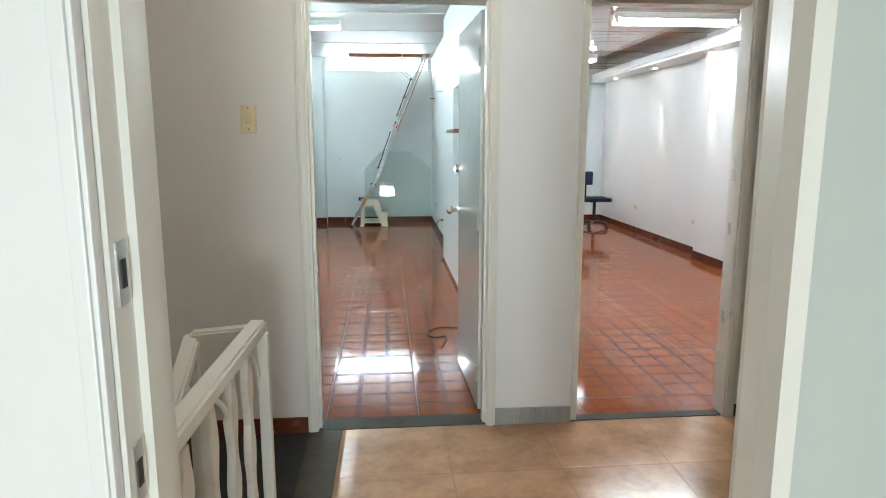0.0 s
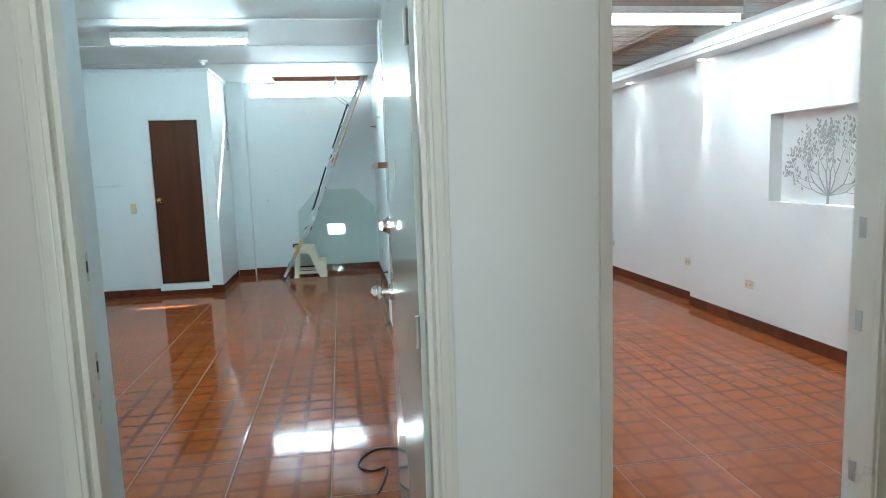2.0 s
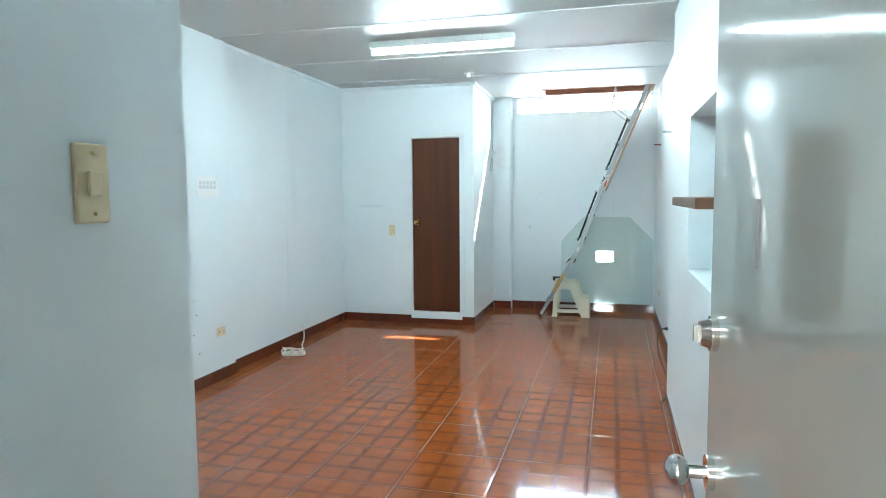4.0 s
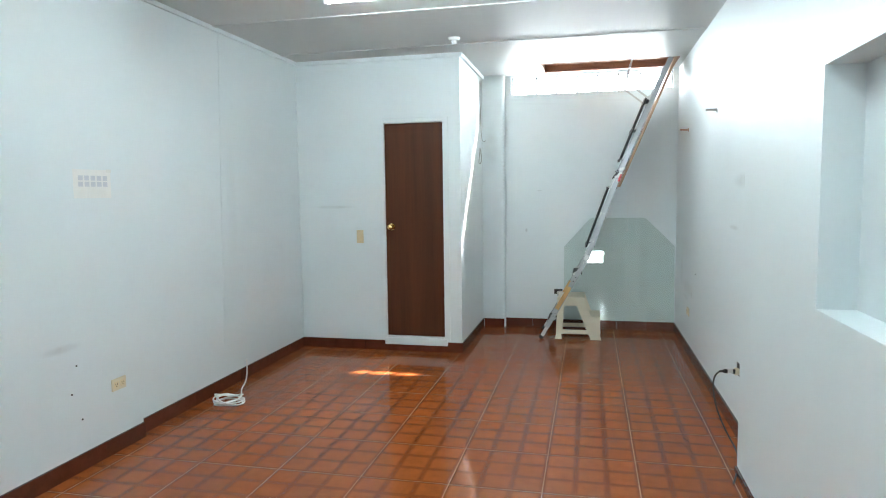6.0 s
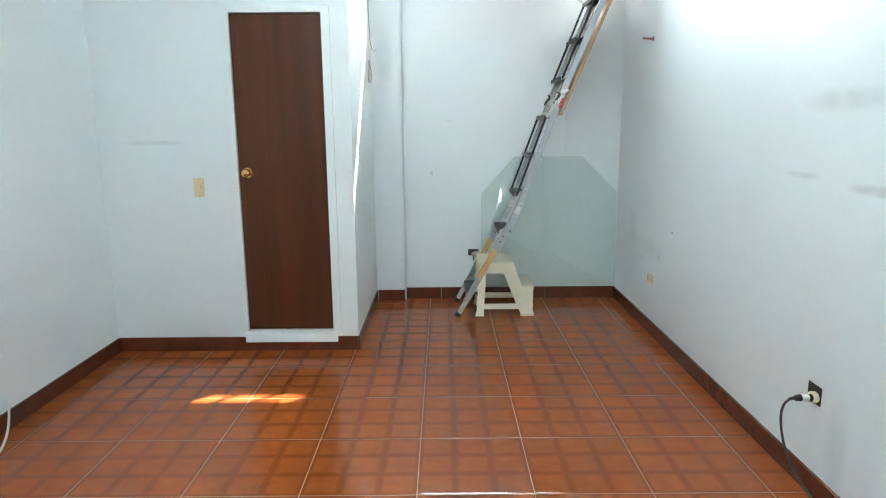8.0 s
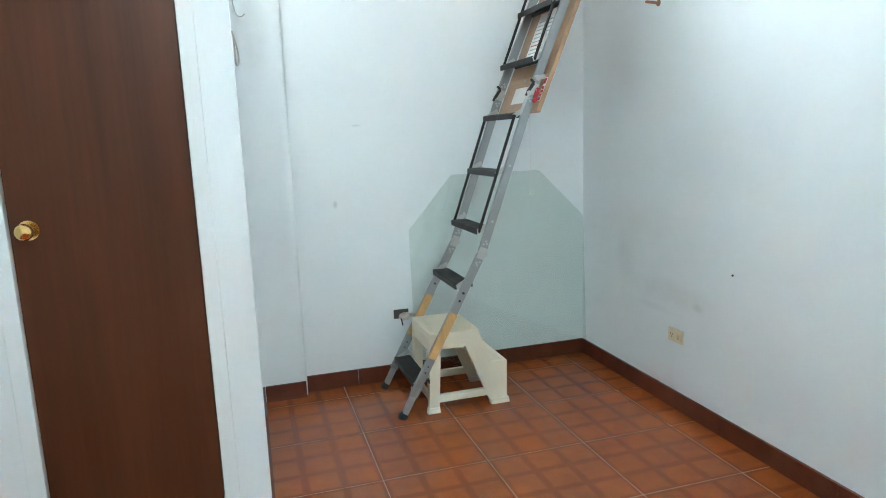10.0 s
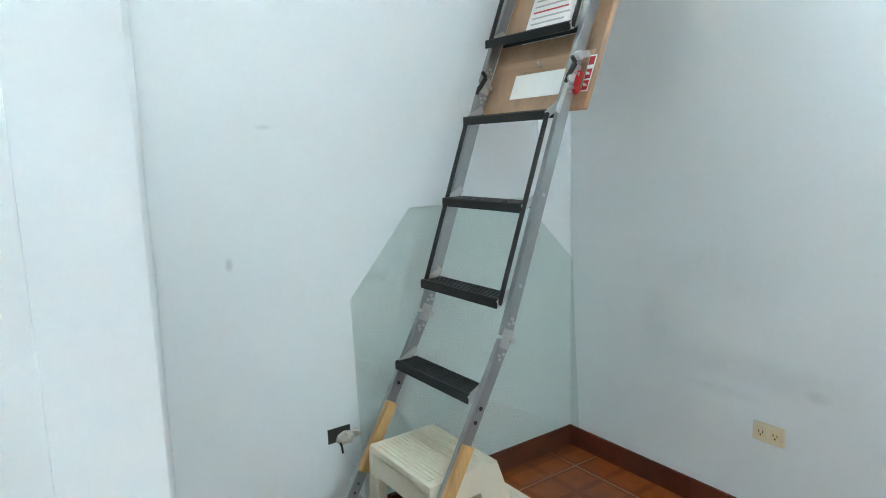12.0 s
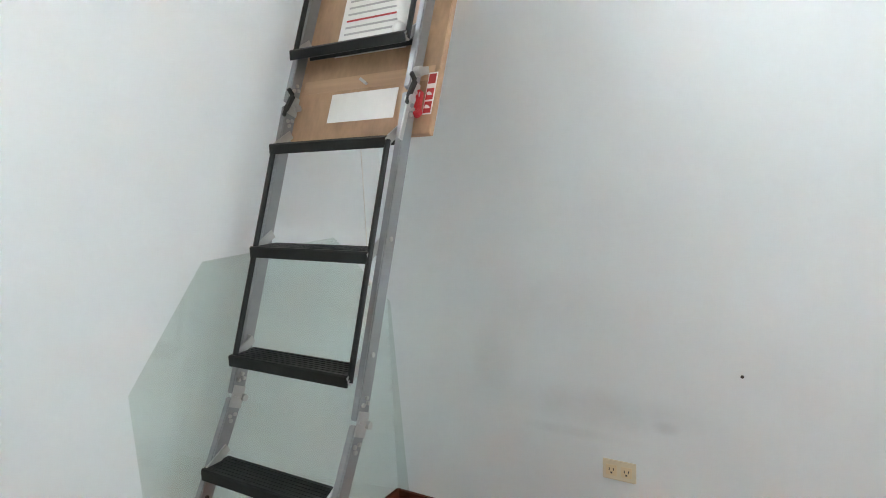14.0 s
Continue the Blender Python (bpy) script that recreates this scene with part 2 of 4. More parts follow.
def smudges(m, spots, color):
    """Soft grey rub marks: rows of centre, radii, strength."""
    nt = m.node_tree
    nd, ln = nt.nodes, nt.links
    b = nd["Principled BSDF"]
    geo = nd.new("ShaderNodeNewGeometry")
    nz = nd.new("ShaderNodeTexNoise")
    nz.inputs["Scale"].default_value = 9
    nz.inputs["Detail"].default_value = 6
    ln.new(geo.outputs["Position"], nz.inputs["Vector"])
    for c, r, k in spots:
        sub = nd.new("ShaderNodeVectorMath")
        sub.operation = "SUBTRACT"
        sub.inputs[1].default_value = c
        ln.new(geo.outputs["Position"], sub.inputs[0])
        div = nd.new("ShaderNodeVectorMath")
        div.operation = "DIVIDE"
        div.inputs[1].default_value = r
        ln.new(sub.outputs[0], div.inputs[0])
        le = nd.new("ShaderNodeVectorMath")
        le.operation = "LENGTH"
        ln.new(div.outputs[0], le.inputs[0])
        mr = nd.new("ShaderNodeMapRange")
        mr.interpolation_type = "SMOOTHSTEP"
        mr.inputs["From Min"].default_value, mr.inputs["From Max"].default_value = 0.2, 1.0
        mr.inputs["To Min"].default_value, mr.inputs["To Max"].default_value = 1.9 * k, 0
        ln.new(le.outputs["Value"], mr.inputs["Value"])
        mu = nd.new("ShaderNodeMath")
        mu.operation = "MULTIPLY"
        mu.use_clamp = True
        ln.new(mr.outputs[0], mu.inputs[0])
        ln.new(nz.outputs["Fac"], mu.inputs[1])
        mx = nd.new("ShaderNodeMix")
        mx.data_type = "RGBA"
        ln.new(mu.outputs[0], mx.inputs["Factor"])
        ln.new(b.inputs["Base Color"].links[0].from_socket, mx.inputs["A"])
        mx.inputs["B"].default_value = (*color, 1)
        ln.new(mx.outputs["Result"], b.inputs["Base Color"])


smudges(M_WALL, [((1.113, 7.72, 1.555), (0.2, 0.34, 0.06), 0.30), ((1.113, 7.45, 1.240), (0.2, 0.24, 0.028), 0.55),
                 ((1.113, 7.95, 1.262), (0.2, 0.16, 0.02), 0.3), ((1.113, 9.85, 0.60), (0.2, 0.45, 0.10), 0.16), ((1.113, 10.25, 0.72), (0.2, 0.12, 0.22), 0.12),
                 ((1.113, 10.05, 0.95), (0.2, 0.5, 0.16), 0.07), ((1.113, 9.62, 0.57), (0.2, 0.06, 0.03), 0.2), ((1.113, 9.3, 1.3), (0.2, 0.8, 0.3), 0.05),
                 ((-2.55, 8.9, 0.9), (0.2, 0.5, 0.35), 0.06), ((-2.55, 8.2, 1.5), (0.2, 0.10, 0.6), 0.08),
                 ((1.113, 9.95, 0.50), (0.2, 0.22, 0.03), 0.12), ((-2.2, 9.43, 1.382), (0.28, 0.1, 0.022), 0.22),
                 ((-0.461, 10.735, 1.082), (0.018, 0.1, 0.03), 0.35), ((-0.317, 10.735, 1.518), (0.04, 0.1, 0.01), 0.3),
                 ((-0.84, 10.66, 2.0), (0.10, 0.15, 0.35), 0.30), ((-2.505, 6.40, 0.70), (0.1, 0.16, 0.03), 0.35),
                 ((1.113, 7.55, 0.25), (0.2, 0.10, 0.30), 0.22)],
        (0.36, 0.37, 0.36))

M_GLASS = bpy.data.materials.new("green_sheet_glass")
M_GLASS.use_nodes = True
gn, gl = M_GLASS.node_tree.nodes, M_GLASS.node_tree.links
tint = gn.new("ShaderNodeBsdfTransparent")
tint.inputs["Color"].default_value = (0.915, 0.945, 0.925, 1)
gloss = gn.new("ShaderNodeBsdfGlossy")
gloss.inputs["Roughness"].default_value = 0.01
face = gn.new("ShaderNodeLayerWeight")
face.inputs["Blend"].default_value = 0.5
power = gn.new("ShaderNodeMath")
power.operation = "POWER"
power.inputs[1].default_value = 5.0
gl.new(face.outputs["Facing"], power.inputs[0])
share = gn.new("ShaderNodeMapRange")
share.inputs["To Min"].default_value = 0.045
gl.new(power.outputs[0], share.inputs["Value"])
gmix = gn.new("ShaderNodeMixShader")
gl.new(share.outputs[0], gmix.inputs["Fac"])
gl.new(tint.outputs[0], gmix.inputs[1])
gl.new(gloss.outputs[0], gmix.inputs[2])
gl.new(gmix.outputs[0], gn["Material Output"].inputs["Surface"])
M_PANE = bpy.data.materials.new("window_pane_glass")
M_PANE.use_nodes = True
gb = M_PANE.node_tree.nodes["Principled BSDF"]
gb.inputs["Base Color"].default_value = (0.95, 0.97, 0.96, 1)
gb.inputs["Transmission Weight"].default_value = 1.0
gb.inputs["Roughness"].default_value = 0.02
gb.inputs["IOR"].default_value = 1.1


# ---- mesh helpers ----
def box(bm, x0, x1, y0, y1, z0, z1, bevel=0.0):
    vs = [bm.verts.new((x, y, z)) for x in (x0, x1) for y in (y0, y1) for z in (z0, z1)]
    fs = []
    for q in ((0, 1, 3, 2), (4, 6, 7, 5), (0, 4, 5, 1), (2, 3, 7, 6), (0, 2, 6, 4), (1, 5, 7, 3)):
        fs.append(bm.faces.new([vs[i] for i in q]))
    if bevel:
        es = {e for f in fs for e in f.edges}
        bmesh.ops.bevel(bm, geom=list(es), offset=bevel, segments=2, affect="EDGES", profile=0.6)
    return bm


def bx(*a, bevel=0.0):
    return box(bmesh.new(), *a, bevel=bevel)


def bxs(*rows, bevel=0.0):
    bm = bmesh.new()
    for r in rows:
        box(bm, *r, bevel=bevel)
    return bm


def rod(bm, a, b, r, n=12, r2=None):
    """A round bar from a to b."""
    a, b = Vector(a), Vector(b)
    m = Matrix.Translation((a + b) / 2) @ (b - a).to_track_quat("Z", "Y").to_matrix().to_4x4()
    bmesh.ops.create_cone(bm, cap_ends=True, segments=n, radius1=r, radius2=r if r2 is None else r2, depth=(b - a).length, matrix=m)
    return bm


def bar(bm, a, b, w, h, up=(0, 1, 0), bevel=0.0):
    """A square bar from a to b: w across `up`, h along it."""
    a, b = Vector(a), Vector(b)
    d = (b - a).normalized()
    u = Vector(up)
    u = (u - d * u.dot(d)).normalized()
    s = d.cross(u)
    vs = [bm.verts.new(p + s * i * w / 2 + u * j * h / 2) for p in (a, b) for i, j in ((-1, -1), (1, -1), (1, 1), (-1, 1))]
    fs = [bm.faces.new([vs[i] for i in q]) for q in ((3, 2, 1, 0), (4, 5, 6, 7), (0, 1, 5, 4), (1, 2, 6, 5), (2, 3, 7, 6), (3, 0, 4, 7))]
    if bevel:
        bmesh.ops.bevel(bm, geom=list({e for f in fs for e in f.edges}), offset=bevel, segments=2, affect="EDGES")
    return bm


def prism(bm, pts, lo, hi, axis="y"):
    """A flat outline pushed from lo to hi along an axis; pts are (x, z) for y, (x, y) for z, (y, z) for x."""
    def put(p, v):
        return {"y": (p[0], v, p[1]), "z": (p[0], p[1], v), "x": (v, p[0], p[1])}[axis]
    a = [bm.verts.new(put(p, lo)) for p in pts]
    b = [bm.verts.new(put(p, hi)) for p in pts]
    n = len(pts)
    bm.faces.new(a)
    bm.faces.new(b[::-1])
    for i in range(n):
        bm.faces.new((a[i], b[i], b[(i + 1) % n], a[(i + 1) % n]))
    bmesh.ops.recalc_face_normals(bm, faces=bm.faces)
    return bm


def ball(bm, c, r, sc=(1, 1, 1), seg=16):
    m = Matrix.Translation(c) @ Matrix.Diagonal((*sc, 1))
    bmesh.ops.create_uvsphere(bm, u_segments=seg, v_segments=seg // 2 + 2, radius=r, matrix=m)
    return bm


def obj(name, bm, material, smooth=False):
    me = bpy.data.meshes.new(name)
    bmesh.ops.recalc_face_normals(bm, faces=bm.faces)
    bm.to_mesh(me)
    bm.free()
    me.materials.append(material)
    if smooth:
        for p in me.polygons:
            p.use_smooth = True
        me.set_sharp_from_angle(angle=radians(40))
    return new(name, me)


def under(ob, parent):
    ob.parent = parent
    ob.matrix_parent_inverse = parent.matrix_basis.inverted()
    return ob


def part(name, bm, material, parent, label="", smooth=False):
    ob = under(obj(name, bm, material, smooth), parent)
    if label:
        ob["label"] = label
    return ob


def thing(name, at, label, category, group=""):
    e = new(name)
    e.empty_display_size = 0.1
    e.matrix_basis = at if isinstance(at, Matrix) else Matrix.Translation(at)
    return tagged(e, label, category, group)


def struct(name, bm, material, label, category, smooth=False):
    return tagged(obj(name, bm, material, smooth), label, category, kind="structure")


def cable(name, pts, r, material, parent=None, label="", category="", cyclic=False):
    """A round cable along a smooth curve, as a mesh."""
    cu = bpy.data.curves.new(name, "CURVE")
    cu.dimensions, cu.bevel_depth, cu.bevel_resolution, cu.resolution_u = "3D", r, 2, 6
    sp = cu.splines.new("NURBS")
    sp.points.add(len(pts) - 1)
    for p, q in zip(sp.points, pts):
        p.co = (*q, 1)
    sp.use_endpoint_u, sp.order_u, sp.use_cyclic_u = True, 4, cyclic
    cu.materials.append(material)
    tmp = bpy.data.objects.new(name, cu)
    me = bpy.data.meshes.new_from_object(tmp)
    bpy.data.objects.remove(tmp)
    bpy.data.curves.remove(cu)
    for p in me.polygons:
        p.use_smooth = True
    ob = new(name, me)
    if parent is not None:
        under(ob, parent)
        if label:
            ob["label"] = label
    else:
        tagged(ob, label, category)
    return ob


# ---- plan ----
H = 2.77            # ceiling of the ladder room
XL, XR = -2.55, 1.113
YF, YBATH = 10.735, 9.43
XBOX = -0.94
YD = 2.595           # hall face of the wall with the two doorways
YB = 2.69
YJ = 2.715          # depth of the door frame
YR = 2.785           # its room face
TOP = 3.0

# ---- walls ----
struct("wall_far", bxs((-2.75, 4.35, YF, YF + 0.06, -0.1, 2.56), (-2.75, -0.625, YF, YF + 0.06, 2.56, TOP),
                       (1.06, 4.35, YF, YF + 0.06, 2.56, TOP), (-0.625, 1.06, YF, YF + 0.06, 2.75, TOP)),
       M_WALL, "bluish white enamelled far wall with a high slot window", "wall")
struct("wall_bath_front", bxs((XL, -1.695, YBATH, YBATH + 0.12, -0.1, TOP), (-1.085, XBOX, YBATH, YBATH + 0.12, -0.1, TOP),
                              (-1.695, -1.085, YBATH, YBATH + 0.12, 2.185, TOP)),
       M_WALL, "bluish white wall of the boxed-in washroom", "wall")
struct("wall_bath_side", bx(XBOX - 0.12, XBOX, YBATH + 0.12, YF, -0.1, TOP), M_WALL, "white side wall of the boxed-in washroom", "wall")
struct("wall_left", bxs((-2.75, XL, 7.0, YF, -0.1, TOP), (-2.75, -2.505, 3.32, 7.0, -0.1, TOP)), M_WALL,
       "bluish white enamelled wall with a shallow step", "wall")
struct("wall_entry_left", bxs((-2.75, -0.205, YD + 0.006, 3.32, -2.6, TOP), (-0.205, -0.065, YD + 0.006, YJ, -2.6, TOP),
                              (-0.065, 0.845, YD + 0.006, YJ, 2.085, TOP)),
       M_WALL, "pale grey-white wall beside and above the doorway", "wall")
struct("wall_hall_face", bxs((-2.75, -0.065, YD, YD + 0.006, -2.6, TOP), (-0.065, 0.845, YD, YD + 0.006, 2.085, TOP)), M_HALL,
       "beige-white painted hall wall above the stairs", "wall")
struct("pillar", bx(0.845, 1.25, YD, YR, -0.1, TOP, bevel=0.006), M_WALL_B, "white painted pillar between the two doorways", "pillar")
NY0, NY1, NZ0, NZ1 = 4.35, 6.05, 1.08, 1.92
struct("wall_right", bxs((XR, 1.27, 7.17, YF, -0.1, TOP), (1.0, 1.27, YR, NY0, -0.1, TOP), (1.0, 1.27, NY1, 7.17, -0.1, TOP),
                         (1.0, 1.27, NY0, NY1, -0.1, NZ0), (1.0, 1.27, NY0, NY1, NZ1, TOP), (1.13, 1.27, NY0, NY1, NZ0, NZ1)),
       M_WALL, "glossy bluish white wall with a recessed niche", "wall")
struct("wall_over_second_door", bxs((1.25, 2.085, YD, YB, 2.085, TOP), (2.085, 2.285, YD, YB, -0.1, TOP), (2.285, 3.08, YD, YB, 2.16, TOP),
                                    (3.08, 4.35, YD, YB, -0.1, TOP), (2.285, 3.08, YD, YB, -0.1, 0.06)),
       M_WALL_B, "white wall round the second doorway", "wall")
BY0, BY1, BZ0, BZ1 = 4.72, 5.80, 1.10, 1.80
struct("wall_east", bxs((4.14, 4.35, 6.97, YF, -0.1, TOP), (4.03, 4.35, YB, BY0, -0.1, TOP), (4.03, 4.35, BY1, 6.97, -0.1, TOP),
                        (4.03, 4.35, BY0, BY1, -0.1, BZ0), (4.03, 4.35, BY0, BY1, BZ1, TOP), (4.14, 4.35, BY0, BY1, BZ0, BZ1)),
       M_WALL_B, "white wall with a lit recess", "wall")
struct("wall_stairwell", bxs((-1.25, -1.1, 0.48, YD, -2.6, TOP)), M_HALL, "beige wall of the stairwell", "wall")
struct("wall_hall_end", bx(3.3, 3.45, 0.30, YD, -0.1, TOP), M_HALL, "beige end wall of the hall", "wall")
b = bxs((-1.25, -0.035, 0.34, 0.52, -2.6, TOP), (-0.035, 0.93, 0.34, 0.52, 2.10, TOP))
struct("wall_start", b, M_HALL, "off-white wall round the first doorway", "wall")
# right side of the same wall, coloured darker in place of weaker light
b = bxs((1.05, 3.3, 0.34, 0.64, -0.1, TOP))
prism(b, [(0.87, 0.34), (1.05, 0.34), (1.05, 0.64), (1.01, 0.64)], -0.1, TOP, "z")
struct("wall_start_right", b, M_HALL_DIM, "wall beside the first doorway, its dimmer light put into the colour", "wall")
struct("wall_rear", bxs((-1.3, 0.07, -2.75, -2.6, -0.1, TOP), (0.65, 2.4, -2.75, -2.6, -0.1, TOP), (0.07, 0.65, -2.75, -2.6, -0.1, 0.71),
                        (0.07, 0.65, -2.75, -2.6, 1.09, TOP)), M_HALL, "off-white wall with a wide window", "wall")
struct("wall_rear_side", bxs((-1.45, -1.3, -2.75, 0.48, -0.1, TOP), (2.4, 2.55, -2.75, 0.30, -0.1, TOP)), M_HALL, "off-white side walls", "wall")
# round-edged pier in the corner
b = bmesh.new()
prism(b, [(XBOX, YF)] + [(-0.735 + 0.045 * math.sin(a), YF - 0.075 + 0.045 * (1 - math.cos(a)) * 0 - 0.045 * math.cos(a) + 0.045)
                         for a in [radians(i * 15) for i in range(7)]][::-1] + [(XBOX, YF - 0.075)], 0, H, "z")
struct("corner_pier", b, M_WALL, "white round-edged pier in the corner", "pier", smooth=True)

# ---- ceilings ----
HX0, HX1, HY0, HY1 = -0.27, 1.05, 10.178, 10.643
b = bxs((-2.75, 1.27, YD, HY0, H, H + 0.1), (-2.75, HX0, HY0, YF, H, H + 0.1), (HX1, 1.27, HY0, YF, H, H + 0.1), (HX0, HX1, HY1, YF, H, H + 0.1))
# cover strips over the sheet joints
for y in (4.45, 5.70, 6.86, 8.02, 9.10):
    box(b, XL, 1.0 if y < 7 else XR, y - 0.02, y + 0.02, H - 0.006, H)
struct("ceiling_room", b, M_CEIL, "pale glossy sheet ceiling with joint strips", "ceiling")
# unseen box added over the hatch opening, closed all round against the sun
struct("attic_sun_block", bxs((HX0 - 0.1, HX1 + 0.1, HY0 - 0.1, HY1 + 0.08, 3.35, 3.4), (HX0 - 0.12, HX0 - 0.06, HY0 - 0.1, HY1 + 0.08, H + 0.1, 3.35),
                        (HX1 + 0.06, HX1 + 0.12, HY0 - 0.1, HY1 + 0.08, H + 0.1, 3.35),
                        (HX0 - 0.12, HX1 + 0.12, HY0 - 0.16, HY0 - 0.1, H + 0.1, 3.4), (HX0 - 0.12, HX1 + 0.12, HY1 + 0.08, HY1 + 0.14, H + 0.1, 3.4)), M_HATCH, "unseen board box added over the hatch to keep the sun out", "ceiling")
struct("ceiling_hall", bx(-1.45, 4.35, -2.75, YD, 2.75, 2.85), M_HALL, "off-white hall ceiling", "ceiling")
b = bmesh.new()
rnd = random.Random(3)
y = YB
while y < YF:
    w = min(0.105, YF - y)
    d = rnd.uniform(0, 0.004)
    box(b, 1.27, 4.14, y + 0.003, y + w - 0.003, 2.62 - d, 2.66)
    y += 0.105
box(b, 1.27, 4.14, YB, YF, 2.66, 2.70)
struct("ceiling_wood", b, M_PLANK, "varnished dark wooden plank ceiling", "ceiling")
b = bmesh.new()
box(b, 3.80, 4.14, YB, YF, 2.385, 2.42)
box(b, 3.78, 3.83, YB, YF, 2.42, 2.475)
box(b, 3.815, 3.85, YB, YF, 2.475, 2.50)
box(b, 1.27, 3.80, 10.383, YF, 2.385, 2.42)
box(b, 1.27, 3.78, 10.363, 10.413, 2.42, 2.475)
struct("soffit", b, M_WALL_B, "white stepped cornice with recessed lights", "cornice")
struct("crown_moulding", bxs((XL, XBOX + 0.025, YBATH - 0.025, YBATH, H - 0.035, H), (XBOX, XBOX + 0.025, YBATH, YF, H - 0.035, H),
                             (XL, XL + 0.022, 7.0, YBATH - 0.025, H - 0.03, H)), M_WALL, "thin white ceiling moulding", "moulding")

# ---- floor bases ----
FLOOR_A = struct("floor_room", bxs((-2.75, 1.27, 2.70, YF + 0.06, -0.1, -0.0011)), M_GROUT, "glossy red-brown tiled floor with pale grout", "floor")
FLOOR_B = struct("floor_second_room", bx(1.25, 4.35, 2.66, YF + 0.06, -0.1, -0.0011), M_GROUT, "glossy orange-brown tiled floor", "floor")
FLOOR_H = struct("floor_hall", bxs((0.09, 3.3, 0.30, YD, -0.1, -0.0011)), M_GROUT, "peach marbled tile floor of the hall", "floor")
struct("floor_start", bx(-1.3, 2.4, -2.6, 0.30, -0.1, -0.0005), M_HTILE, "peach marbled tile floor", "floor")
struct("threshold", bxs((-0.07, 0.845, YD, 2.72, -0.1, 0.004), (1.25, 2.085, YD, 2.66, -0.1, 0.004), (-0.065, 0.088, 0.48, YD, -0.2, 0.002)),
       M_GREY, "worn grey stone threshold and landing edge", "threshold")

# ---- stairs, hall ----
struct("stair_landing", bx(-1.1, -0.066, 1.75, YD, -0.15, -0.006), M_BLACK, "black rubber stair landing", "stairs")
ST = thing("staircase", (-0.6, 1.75, -0.2), "dark rubber stair flight with red-brown risers going down", "stairs")
for i in range(5):
    y1 = 1.75 - 0.26 * i
    part("riser", bx(-1.1, -0.07, y1 - 0.02, y1, -0.18 * (i + 1), -0.18 * i - 0.03), M_RISER, ST)
    part("tread", bx(-1.1, -0.07, y1 - 0.28, y1 - 0.02, -0.18 * (i + 1) - 0.03, -0.18 * (i + 1)), M_BLACK, ST)
struct("hall_baseboard", bxs((-1.1, -0.068, YD - 0.012, YD, -0.004, 0.075)), M_RISER, "red-brown tile skirting on the hall wall", "baseboard")
b = bmesh.new()
for i in range(3):
    box(b, 0.848 + i * 0.134, 0.848 + i * 0.134 + 0.131, YD - 0.014, YD, 0, 0.085, bevel=0.002)
struct("pillar_baseboard", b, M_GREYT, "grey mottled tile skirting on the pillar", "baseboard")

RL = thing("stair_railing", (-0.09, 1.58, 0), "cream enamelled stair railing with flat fretted balusters", "railing")
b = bmesh.new()
bar(b, (-0.09, 1.60, 0.835), (-0.09, 0.52, 0.875), 0.055, 0.045, up=(0, 0, 1), bevel=0.008)
part("handrail", b, M_RAIL, RL)
b = bmesh.new()
bar(b, (-0.10, 1.58, 0.825), (-0.29, 1.56, 0.815), 0.05, 0.04, up=(0, 0, 1), bevel=0.008)
part("handrail", b, M_RAIL, RL)
b = bmesh.new()
bar(b, (-0.285, 1.57, 0.815), (-0.285, 0.52, 0.22), 0.05, 0.04, up=(0, 0, 1), bevel=0.008)
part("handrail", b, M_RAIL, RL)
for x, y, z0 in ((-0.075, 1.585, -0.05), (-0.285, 1.55, -0.35)):
    part("post", bx(x - 0.018, x + 0.018, y - 0.018, y + 0.018, z0, 0.815, bevel=0.004), M_RAIL, RL)


def baluster(x, y, z0, z1):
    b = bmesh.new()
    n = 22
    pts = []
    for i in range(n + 1):
        u = i / n
        w = 0.017 + 0.021 * math.sin(u * math.pi * 4) ** 2
        pts.append((y + w, z0 + (z1 - z0) * u))
    left = [(2 * y - p[0], p[1]) for p in pts][::-1]
    prism(b, pts + left, x - 0.011, x + 0.011, "x")
    part("baluster", b, M_RAIL, RL)
    for k in range(3):
        part("rosette", ball(bmesh.new(), (x, y, z0 + (z1 - z0) * (0.18 + 0.25 * k)), 0.028, (0.45, 1, 1.3), seg=14), M_RAIL, RL, smooth=True)


for i in range(5):
    baluster(-0.09, 1.40 - 0.20 * i, 0.0, 0.82)
for i in range(4):
    baluster(-0.285, 1.36 - 0.22 * i, -0.20 - 0.12 * i, 0.68 - 0.12 * i)
for y0, z0 in ((1.585, 0.80), (1.20, 0.815)):
    cable("brace", [(-0.09, y0, z0 - 0.16), (-0.09, y0 - 0.03, z0 - 0.07), (-0.09, y0 - 0.09, z0 - 0.03), (-0.09, y0 - 0.16, z0 + 0.005)], 0.008, M_RAIL, RL)
cable("brace", [(-0.285, 1.54, 0.62), (-0.285, 1.51, 0.68), (-0.285, 1.45, 0.69), (-0.285, 1.37, 0.685)], 0.008, M_RAIL, RL)

